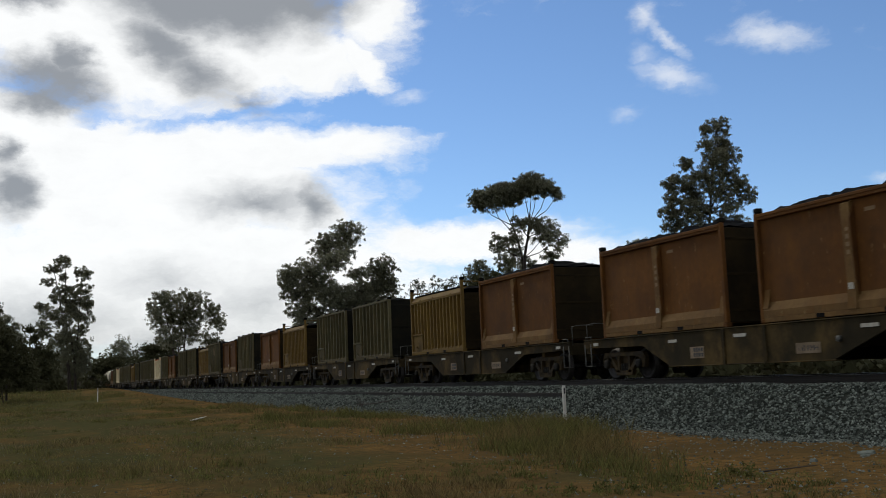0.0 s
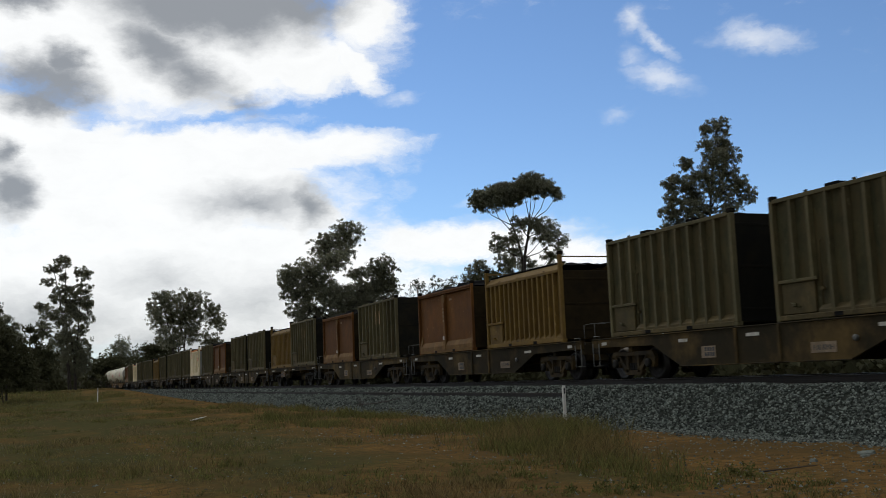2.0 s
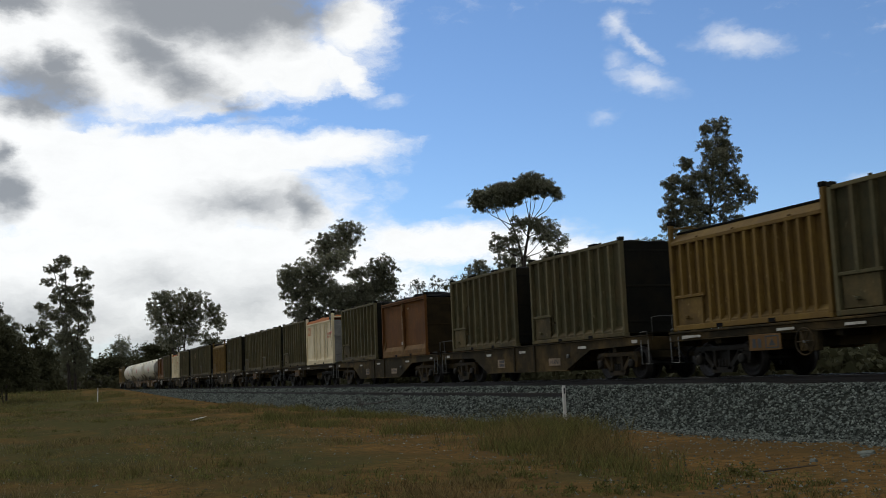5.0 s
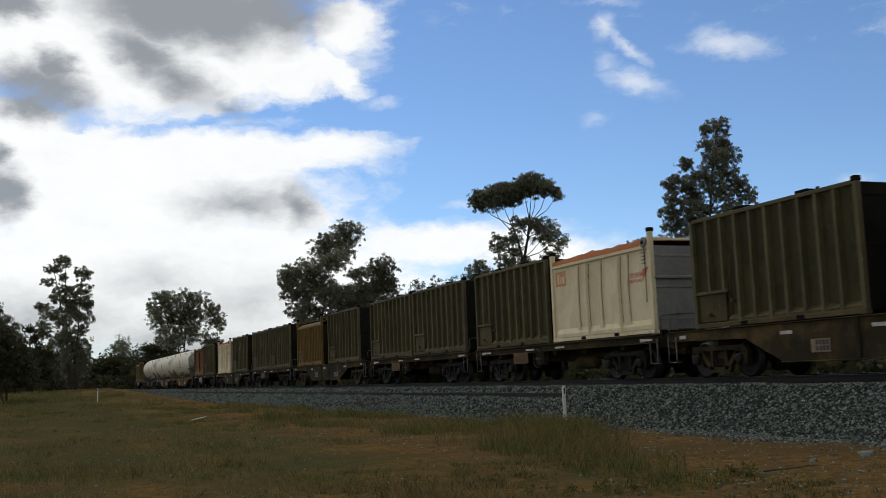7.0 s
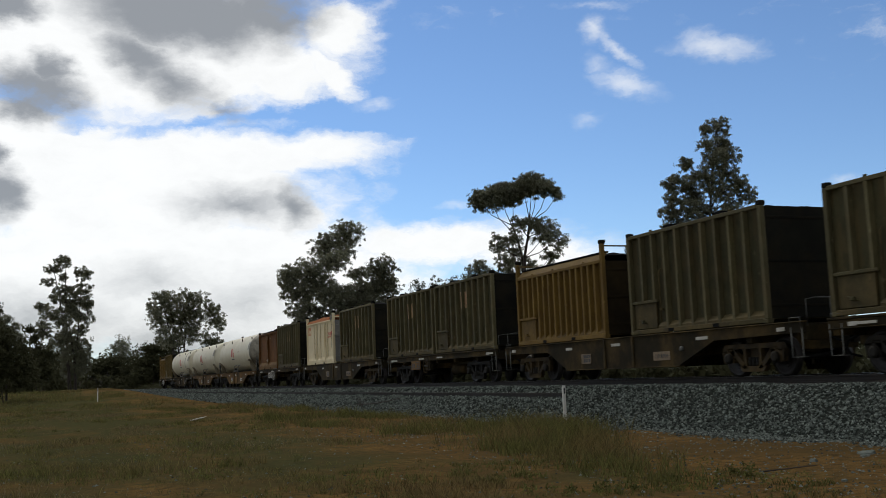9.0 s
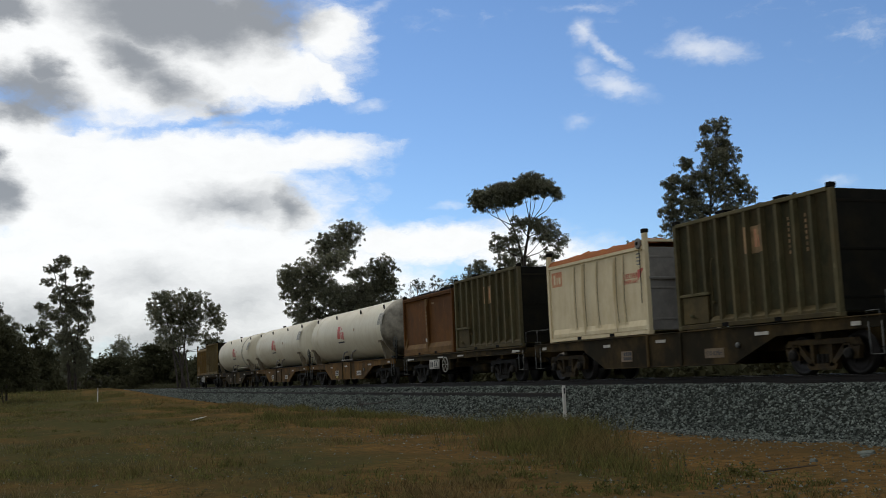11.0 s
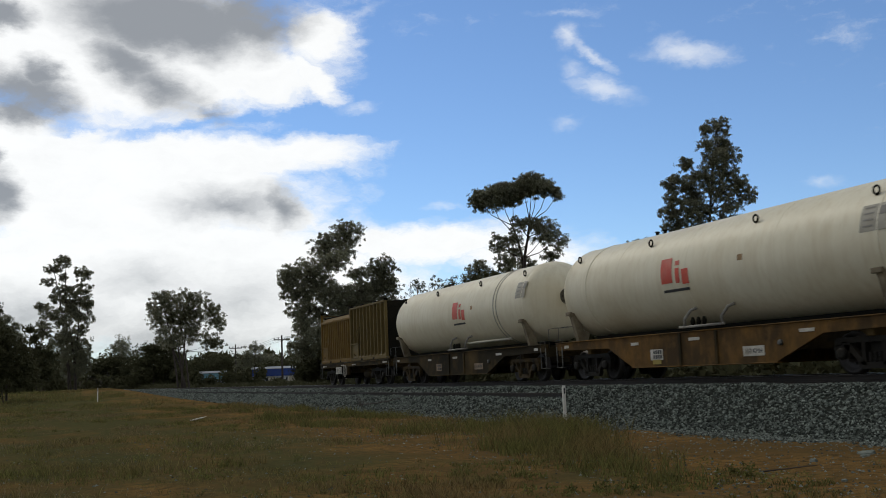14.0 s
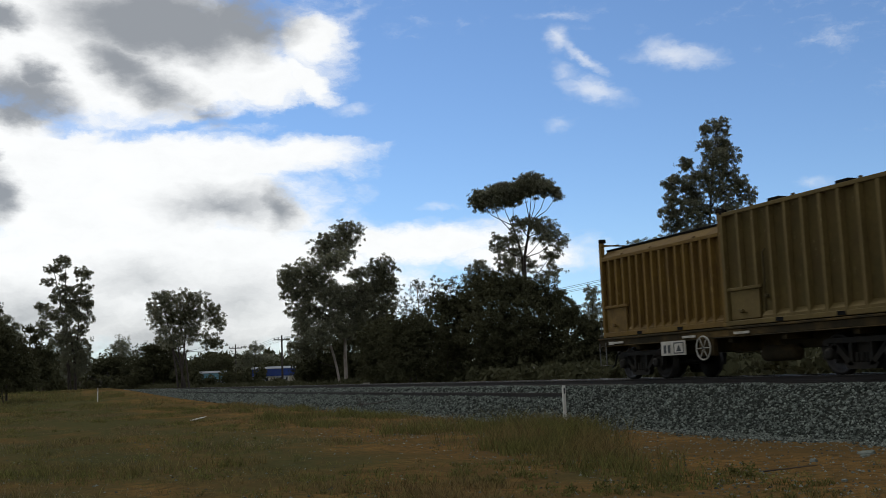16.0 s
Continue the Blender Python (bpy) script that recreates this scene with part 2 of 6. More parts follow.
# ---- mesh building ----
class Shape:
    """Collects verts and faces of one mesh."""

    def __init__(self):
        self.v, self.f, self.s = [], [], []

    def add(self, verts, faces, soft=False):
        o = len(self.v)
        self.v += [tuple(p) for p in verts]
        self.f += [tuple(i + o for i in f) for f in faces]
        self.s += [soft] * len(faces)
        return self

    def box(self, x0, x1, y0, y1, z0, z1, c=0.012):
        """A box with chamfered edges."""
        a = ((x0, x1), (y0, y1), (z0, z1))
        c = min(c, *(abs(q - p) * 0.3 for p, q in a))
        idx, verts = {}, []
        for sx in (0, 1):
            for sy in (0, 1):
                for sz in (0, 1):
                    s = (sx, sy, sz)
                    corner = [a[k][s[k]] for k in range(3)]
                    inn = [corner[k] + c * (1 - 2 * s[k]) for k in range(3)]
                    for k in range(3):
                        p = list(inn)
                        p[k] = corner[k]
                        idx[s + (k,)] = len(verts)
                        verts.append(p)
        faces = []
        for k in range(3):
            u, w = (k + 1) % 3, (k + 2) % 3
            for side in (0, 1):
                ring = []
                for pu, pw in ((0, 0), (1, 0), (1, 1), (0, 1)):
                    s = [0, 0, 0]
                    s[k], s[u], s[w] = side, pu, pw
                    ring.append(idx[tuple(s) + (k,)])
                faces.append(ring if side else ring[::-1])
            for pu in (0, 1):
                for pw in (0, 1):
                    q = []
                    for side in (0, 1):
                        s = [0, 0, 0]
                        s[k], s[u], s[w] = side, pu, pw
                        q.append((idx[tuple(s) + (u,)], idx[tuple(s) + (w,)]))
                    ring = [q[0][0], q[1][0], q[1][1], q[0][1]]
                    faces.append(ring if pu == pw else ring[::-1])
        for sx in (0, 1):
            for sy in (0, 1):
                for sz in (0, 1):
                    ring = [idx[(sx, sy, sz, k)] for k in range(3)]
                    faces.append(ring if (sx + sy + sz) % 2 else ring[::-1])
        return self.add(verts, faces)

    def prism(self, prof, axis, a0, a1):
        """A polygon drawn in the two other axes, drawn out along an axis."""
        n, verts = len(prof), []
        for a in (a0, a1):
            for u, w in prof:
                p = [u, w]
                p.insert(axis, a)
                verts.append(p)
        faces = [tuple(range(n))[::-1], tuple(range(n, 2 * n))] + [(i, (i + 1) % n, n + (i + 1) % n, n + i) for i in range(n)]
        return self.add(verts, faces)

    def tube(self, path, r, n=8, r2=None, cap=True):
        """A round bar along points, tapering from r to r2."""
        pts = [Vector(p) for p in path]
        r2 = r if r2 is None else r2
        verts, m = [], len(pts)
        for i, p in enumerate(pts):
            d = (pts[min(i + 1, m - 1)] - pts[max(i - 1, 0)]).normalized()
            side = d.orthogonal().normalized() if i == 0 else (side - d * side.dot(d)).normalized()
            w = d.cross(side)
            rr = r + (r2 - r) * i / (m - 1)
            verts += [p + (side * math.cos(6.28318 * k / n) + w * math.sin(6.28318 * k / n)) * rr for k in range(n)]
        faces = [(i * n + k, i * n + (k + 1) % n, (i + 1) * n + (k + 1) % n, (i + 1) * n + k) for i in range(m - 1) for k in range(n)]
        self.add(verts, faces, True)
        if cap:
            o = len(self.v) - len(verts)
            self.f += [tuple(o + k for k in range(n))[::-1], tuple(o + (m - 1) * n + k for k in range(n))]
            self.s += [False, False]
        return self

    def lathe(self, prof, axis, n=24, at=(0, 0, 0), soft=True):
        """A profile of (place along the axis, radius) turned round the axis."""
        verts, m = [], len(prof)
        for a, r in prof:
            for k in range(n):
                p = [r * math.cos(6.28318531 * k / n), r * math.sin(6.28318531 * k / n)]
                p.insert(axis, a)
                verts.append([p[j] + at[j] for j in range(3)])
        faces = [(i * n + k, (i + 1) * n + k, (i + 1) * n + (k + 1) % n, i * n + (k + 1) % n) for i in range(m - 1) for k in range(n)]
        o = len(self.v)
        self.add(verts, faces, soft)
        self.f += [tuple(o + k for k in range(n)), tuple(o + (m - 1) * n + k for k in range(n))[::-1]]
        self.s += [False, False]
        return self

    def mesh(self, name, mat):
        me = bpy.data.meshes.new(name)
        me.from_pydata(self.v, [], self.f)
        bm = bmesh.new()
        bm.from_mesh(me)
        bmesh.ops.recalc_face_normals(bm, faces=bm.faces)
        bm.to_mesh(me)
        bm.free()
        me.polygons.foreach_set("use_smooth", self.s)
        me.materials.append(mat)
        return me


def part(name, shape, mat, parent, label=""):
    """Links a shape (or a mesh that is shared) as one part under a thing or part."""
    me = shape.mesh(name, M[mat]) if isinstance(shape, Shape) else shape
    ob = new(name, me)
    ob.parent = parent
    return tagged(ob, label)


def thing(name, label, category, group="", kind=""):
    return tagged(new(name), label, category, group, kind)


def raw_mesh(name, verts, faces, mat):
    me = bpy.data.meshes.new(name)
    me.from_pydata(verts, [], faces)
    me.materials.append(mat)
    return me


def fresh(name, verts, faces, mat, parent=None):
    ob = new(name, raw_mesh(name, verts, faces, mat))
    ob.parent = parent
    return ob


# ---- land ----
def land_material():
    m = bpy.data.materials.new("red_soil_with_dry_grass")
    m.use_nodes = True
    nt = m.node_tree
    b = nt.nodes["Principled BSDF"]
    b.inputs["Roughness"].default_value, b.inputs["Specular IOR Level"].default_value = 1.0, 0.0
    tc = nt.nodes.new("ShaderNodeTexCoord")

    def noise_at(sc, detail=6.0, stretch=(1, 1, 1)):
        mp = nt.nodes.new("ShaderNodeMapping")
        mp.inputs["Scale"].default_value = stretch
        nt.links.new(tc.outputs["Object"], mp.inputs[0])
        n = nt.nodes.new("ShaderNodeTexNoise")
        n.inputs["Scale"].default_value, n.inputs["Detail"].default_value, n.inputs["Roughness"].default_value = sc, detail, 0.65
        nt.links.new(mp.outputs[0], n.inputs["Vector"])
        return n.outputs["Fac"]

    def ramp(f, lo, hi):
        n = nt.nodes.new("ShaderNodeMapRange")
        n.inputs[1].default_value, n.inputs[2].default_value = lo, hi
        nt.links.new(f, n.inputs[0])
        return n.outputs[0]

    def mix(f, a, b_):
        n = nt.nodes.new("ShaderNodeMix")
        n.data_type = "RGBA"
        nt.links.new(f, n.inputs[0])
        for s, val in ((n.inputs[6], a), (n.inputs[7], b_)):
            if isinstance(val, tuple):
                s.default_value = (*val, 1)
            else:
                nt.links.new(val, s)
        return n.outputs[2]

    soil = mix(ramp(noise_at(0.9), 0.35, 0.65), (0.28, 0.158, 0.05), (0.165, 0.1, 0.038))
    soil = mix(ramp(noise_at(5, 9.0), 0.46, 0.64), soil, (0.078, 0.055, 0.029))
    soil = mix(ramp(noise_at(45, 3.0), 0.58, 0.75), soil, (0.36, 0.23, 0.1))
    soil = mix(ramp(noise_at(0.28, 4.0), 0.42, 0.62), soil, (0.13, 0.085, 0.036))
    soil = mix(ramp(noise_at(2.6, 7.0), 0.55, 0.72), soil, (0.11, 0.074, 0.034))
    grass = mix(ramp(noise_at(1.1), 0.35, 0.65), (0.088, 0.09, 0.036), (0.108, 0.088, 0.038))
    grass = mix(ramp(noise_at(6, 8.0), 0.45, 0.7), grass, (0.06, 0.054, 0.026))
    # bare soil beside the ballast and in the foreground, grass further off
    sep = nt.nodes.new("ShaderNodeSeparateXYZ")
    nt.links.new(tc.outputs["Object"], sep.inputs[0])
    bare = nt.nodes.new("ShaderNodeMapRange")
    bare.inputs[1].default_value, bare.inputs[2].default_value, bare.inputs[3].default_value, bare.inputs[4].default_value = 4.0, 11.0, 0.1, -0.26
    nt.links.new(sep.outputs[0], bare.inputs[0])
    beyond = nt.nodes.new("ShaderNodeMapRange")
    beyond.inputs[1].default_value, beyond.inputs[2].default_value, beyond.inputs[4].default_value = 18.0, 21.0, 0.4
    nt.links.new(sep.outputs[0], beyond.inputs[0])
    add = nt.nodes.new("ShaderNodeMath")
    add.operation = "MULTIPLY_ADD"
    nt.links.new(noise_at(0.24, 6.0, (1.0, 0.5, 1)), add.inputs[0])
    add.inputs[1].default_value = 1.35
    deep = nt.nodes.new("ShaderNodeMapRange")
    deep.inputs[1].default_value, deep.inputs[2].default_value, deep.inputs[3].default_value, deep.inputs[4].default_value = 12.0, 60.0, -0.06, 0.07
    nt.links.new(sep.outputs[1], deep.inputs[0])
    lean = nt.nodes.new("ShaderNodeMath")
    nt.links.new(bare.outputs[0], lean.inputs[0])
    nt.links.new(deep.outputs[0], lean.inputs[1])
    both = nt.nodes.new("ShaderNodeMath")
    nt.links.new(lean.outputs[0], both.inputs[0])
    nt.links.new(beyond.outputs[0], both.inputs[1])
    nt.links.new(both.outputs[0], add.inputs[2])
    col = mix(ramp(add.outputs[0], 0.55, 0.79), soil, grass)
    nt.links.new(col, b.inputs["Base Color"])
    bp = nt.nodes.new("ShaderNodeBump")
    bp.inputs["Strength"].default_value, bp.inputs["Distance"].default_value = 1.0, 0.09
    nt.links.new(noise_at(11, 9.0), bp.inputs["Height"])
    nt.links.new(bp.outputs[0], b.inputs["Normal"])
    return m


def ground():
    xs = np.concatenate([[-3000, -1200, -500, -200, -90, -50, -30, -20], np.arange(-14, 14.01, 0.28), [15, 16, 18, 19.5, 20.5, 21.5, 23, 26, 30, 36, 45, 60, 80, 110, 160, 300, 800, 1800, 3000]])
    ys = np.concatenate([[-2000, -600, -150, -40, -15, -5, 0, 3], np.arange(5, 40, 0.3), np.arange(40, 75, 0.8), np.arange(75, 200, 5), [210, 230, 260, 320, 420, 600, 1000, 2000, 4200]])
    gx, gy = np.meshgrid(xs, ys)
    gz = ground_height(gx, gy)
    near = (gx > -14.5) & (gx < 14) & (gy > 4) & (gy < 80)
    bumps = np.array([0.09 * noise.noise((x * 0.28, y * 0.28, 3.0)) + 0.035 * noise.noise((x * 1.3, y * 1.3, 7.0)) + 0.012 * noise.noise((x * 4, y * 4, 1.0)) if n else 0.0 for x, y, n in zip(gx.ravel(), gy.ravel(), near.ravel())])
    gz = gz.ravel() + bumps
    nx = len(xs)
    faces = [(j * nx + i, j * nx + i + 1, (j + 1) * nx + i + 1, (j + 1) * nx + i) for j in range(len(ys) - 1) for i in range(nx - 1)]
    ob = fresh("ground", np.stack([gx.ravel(), gy.ravel(), gz], 1).tolist(), faces, land_material())
    ob.data.polygons.foreach_set("use_smooth", [True] * len(faces))
    return tagged(ob, "reddish sandy soil with patches of dry grass", "ground", kind="structure")


ground()


# ---- railway ----
Z_BED = Z_RAIL - 0.19


def ballast_profile(s):
    """Height of the ballast across the line; s runs from -4 to 4 metres from its middle."""
    a = abs(s)
    return Z_BED if a < 2.05 else Z_BED - (a - 2.05) * 0.70


def ballast():
    ss = np.concatenate([np.arange(-3.7, -2.05, 0.15), [-2.05, -1.6, -0.9, 0, 0.9, 1.6, 2.05], np.arange(2.2, 3.6, 0.3)])
    ys = np.concatenate([np.arange(-60, 6, 6), np.arange(6, 70, 0.35), np.arange(70, 400, 6), np.arange(400, 1500, 60)])
    verts = []
    for y in ys:
        for s in ss:
            x = X_TRACK + s
            verts.append((x, y, ballast_profile(s) + (0.035 * noise.noise((x * 2.2, y * 2.2, 0)) + 0.05 * noise.noise((x * 0.6, y * 0.4, 5)) if abs(s) > 1.5 else 0)))
    n = len(ss)
    faces = [(j * n + i, j * n + i + 1, (j + 1) * n + i + 1, (j + 1) * n + i) for j in range(len(ys) - 1) for i in range(n - 1)]
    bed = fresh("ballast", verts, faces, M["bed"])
    tagged(bed, "sloping bank of crushed grey ballast under the rails", "ballast", kind="structure")
    # loose stones over the near slope
    rng = np.random.default_rng(5)
    count = 84000
    y = 9 + 200 * rng.random(count) ** 2.6
    s = -(1.55 + 2.45 * rng.random(count) ** 0.85)
    spill = rng.random(count) < 0.05
    s[spill] = -(3.5 + 1.2 * rng.random(spill.sum()) ** 2)
    s = np.where((np.abs(s + 2.41) < 0.06) & (y > 28), s - 0.13, s)     # kept clear of the spare rail
    x = X_TRACK + s
    z = np.maximum(np.array([ballast_profile(k) for k in s]), ground_height(x, y))
    z += np.array([0.035 * noise.noise((a * 2.2, b * 2.2, 0)) + 0.05 * noise.noise((a * 0.6, b * 0.4, 5)) for a, b in zip(x, y)]) * (s > -3.5)
    size = (0.016 + 0.02 * rng.random(count)) * (1 + 0.018 * np.maximum(0, y - 15))
    octa = np.array([(1, 0, 0), (0, 1, 0), (-1, 0, 0), (0, -1, 0), (0, 0, 1), (0, 0, -1)], float) * 1.25
    pts = octa[None] * (0.6 + 0.7 * rng.random((count, 6, 1))) + (rng.random((count, 6, 3)) - 0.5) * 0.6
    ang = rng.random(count) * 6.28
    ca, sa = np.cos(ang)[:, None], np.sin(ang)[:, None]
    tilt = (rng.random(count) - 0.5)[:, None] * 1.6
    px, py, pz = pts[:, :, 0], pts[:, :, 1], pts[:, :, 2] * 0.75
    py, pz = py * np.cos(tilt) - pz * np.sin(tilt), py * np.sin(tilt) + pz * np.cos(tilt)
    px, py = px * ca - py * sa, px * sa + py * ca
    v = np.stack([x[:, None] + px * size[:, None], y[:, None] + py * size[:, None], z[:, None] + (pz + 0.3) * size[:, None]], 2).reshape(-1, 3)
    q = np.array([(0, 1, 4), (1, 2, 4), (2, 3, 4), (3, 0, 4), (1, 0, 5), (2, 1, 5), (3, 2, 5), (0, 3, 5)])
    f = (q[None] + 6 * np.arange(count)[:, None, None]).reshape(-1, 3)
    ob = fresh("ballast_stones", v.tolist(), f.tolist(), M["stone"])
    tagged(ob, "loose angular grey ballast stones on the bank", "ballast stones", kind="stuff")


ballast()


def rail_profile(x, z):
    """Section of a rail whose top is at x, z."""
    pts = [(-0.07, -0.17), (0.07, -0.17), (0.07, -0.158), (0.012, -0.14), (0.009, -0.045), (0.035, -0.035), (0.035, -0.006), (0.028, 0), (-0.028, 0), (-0.035, -0.006), (-0.035, -0.035), (-0.009, -0.045), (-0.012, -0.14), (-0.07, -0.158)]
    return [(x + a, z + b) for a, b in pts]


def railway():
    for sx in (-0.7525, 0.7525):
        sh = Shape()
        prof = rail_profile(0, 0)
        verts, ys = [], np.concatenate([np.arange(-60, 300, 20), np.arange(300, 1500, 100)])
        for yy in ys:
            verts += [(a, yy, b) for a, b in prof]
        n = len(prof)
        sh.add(verts, [(j * n + i, j * n + (i + 1) % n, (j + 1) * n + (i + 1) % n, (j + 1) * n + i) for j in range(len(ys) - 1) for i in range(n)])
        ob = new("rail", sh.mesh("rail", M["rail"]))
        ob.location = (X_TRACK + sx, 0, Z_RAIL)
        tagged(ob, "rusty steel running rail with a worn top", "rail", "running rails", "structure")
        part("rail_head", Shape().box(-0.026, 0.026, -60, 1400, 0.0005, 0.003, 0.0005), "rail_top", ob, "polished running surface")
    # sleepers half buried in the ballast
    me = Shape().box(-1.25, 1.25, -0.12, 0.12, -0.2, 0.0, 0.02).mesh("sleeper", M["concrete"])
    for k in range(130):
        ob = new("sleeper", me)
        ob.location = (X_TRACK, 4 + 0.68 * k, Z_RAIL - 0.172)
        tagged(ob, "weathered concrete sleeper sunk in ballast", "sleeper", "sleepers", "structure")
    # a spare rail left on the shoulder
    spare = Shape()
    spare.prism(rail_profile(0, 0), 1, 28.4, 150)
    ob = new("spare_rail", spare.mesh("spare_rail", M["rail"]))
    ob.location = (X_TRACK - 2.41, 0, Z_RAIL - 0.335)
    tagged(ob, "long rusty spare rail lying on the ballast shoulder", "rail")


railway()


# ---- train ----
# Local axes of all rolling stock: x across the line (-x faces the camera's side), y towards the train's tail, z up from its base.
MOVING = []      # (thing, place along the line at the start, x, z, tail towards)
WHEELSETS = []
HL, HW = L_BOX / 2, W_BOX / 2


def load_heap(h0, h1, seed, w=1.08, n=26):
    """A lumpy load or cover that rises above the rim."""
    sh, verts = Shape(), []
    m = 9
    for j in range(n + 1):
        y = -HL + 0.12 + (L_BOX - 0.24) * j / n
        for i in range(m):
            x = -w + 2 * w * i / (m - 1)
            e = (1 - 0.8 * abs(x / w) ** 5) * min(1, 0.3 + j * 26 / n / 3, 0.3 + (n - j) * 26 / n / 3)
            verts.append((x, y, h0 + (h1 - h0) * e * (0.72 + 0.55 * noise.noise((x * 1.3 + seed, y * 2.6, seed)) + 0.3 * noise.noise((x * 3 + seed, y * 0.5, seed))) + 0.07 * noise.noise((x * 5, y * 5, seed)) + 0.03 * noise.noise((x * 9, y * 9, seed))))
    faces = [(j * m + i, j * m + i + 1, (j + 1) * m + i + 1, (j + 1) * m + i) for j in range(n) for i in range(m - 1)]
    return sh.add(verts, faces)


def shell(t, mat, h, thick=0.035, inset=0.0):
    """Side walls and floor of an open box."""
    w = HW - inset
    for s in (-1, 1):
        part("side_wall", Shape().box(*sorted((s * w, s * (w - thick))), -HL + 0.06, HL - 0.06, 0.1, h, 0.004), mat, t)
    part("floor_plate", Shape().box(-w + 0.04, w - 0.04, -HL + 0.06, HL - 0.06, 0.1, 0.2), mat, t)


def end_wall(t, h, sy, mat, ribs=3):
    e = part("end_wall", Shape().box(-HW + 0.08, HW - 0.08, -0.03, 0.03, 0.12, h), mat, t)
    e.location = (0, sy * (HL - 0.06), 0)
    for k in range(ribs):
        z = 0.4 + (h - 0.7) * k / max(1, ribs - 1)
        part("end_rib", Shape().box(-HW + 0.1, HW - 0.1, *sorted((sy * 0.028, sy * 0.045)), z, z + 0.06), mat, e)


def common_frame(t, h, mat, post_h=None, post=0.13, end_mat="grime_shade", rail=0.12):
    """Corner posts, rails, corner castings and end walls."""
    post_h = post_h or h
    me = Shape().box(-post / 2, post / 2, -post / 2, post / 2, 0.11, post_h - 0.1).mesh("corner_post", M[mat])
    cast = Shape().box(-0.089, 0.089, -0.085, 0.085, 0, 0.12, 0.02).box(-0.092, -0.086, -0.045, 0.045, 0.03, 0.09, 0.001).mesh("corner_casting", M[mat])
    cap = Shape().box(-0.089, 0.089, -0.085, 0.085, 0, 0.12, 0.02).mesh("corner_casting", M["grime_shade"])
    for sx in (-1, 1):
        for sy in (-1, 1):
            p = part("corner_post", me, mat, t)
            p.location = (sx * (HW - post / 2), sy * (HL - post / 2), 0)
            for z in (0, post_h - 0.1):
                c = part("corner_casting", cast if z == 0 else cap, mat, t)
                c.location = (sx * (HW - 0.085), sy * (HL - 0.083), z)
    for sx in (-1, 1):
        x0, x1 = sorted((sx * HW, sx * (HW - 0.07)))
        part("bottom_rail", Shape().box(x0, x1, -HL + 0.13, HL - 0.13, 0.02, 0.02 + rail), {"green_rib": "green_worn", "rust": "tan"}.get(mat, mat), t)
        part("top_rail", Shape().box(*sorted((sx * (HW + 0.004), sx * (HW - 0.08))), -HL + 0.13, HL - 0.13, h - 0.1, h), mat, t)
    # End walls are painted darker than the sides to stand for their shade.
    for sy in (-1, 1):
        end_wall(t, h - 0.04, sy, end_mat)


def pockets(t, mat="coal"):
    me = Shape().box(-HW - 0.006, -HW + 0.05, -0.13, 0.13, 0.03, 0.125, 0.003).mesh("fork_pocket", M[mat])
    for y in (-1.0, 1.0):
        part("fork_pocket", me, mat, t).location = (0, y, 0)


# Scuffed paints; the olive_tan entry is the rib paint lightened for light.
WORN_OR_LIT = {"green": "green_worn", "yellow": "yellow_worn", "olive_tan": "olive_tan_rib"}
DEEP = 0.13      # how far the walls stand back behind the rib faces


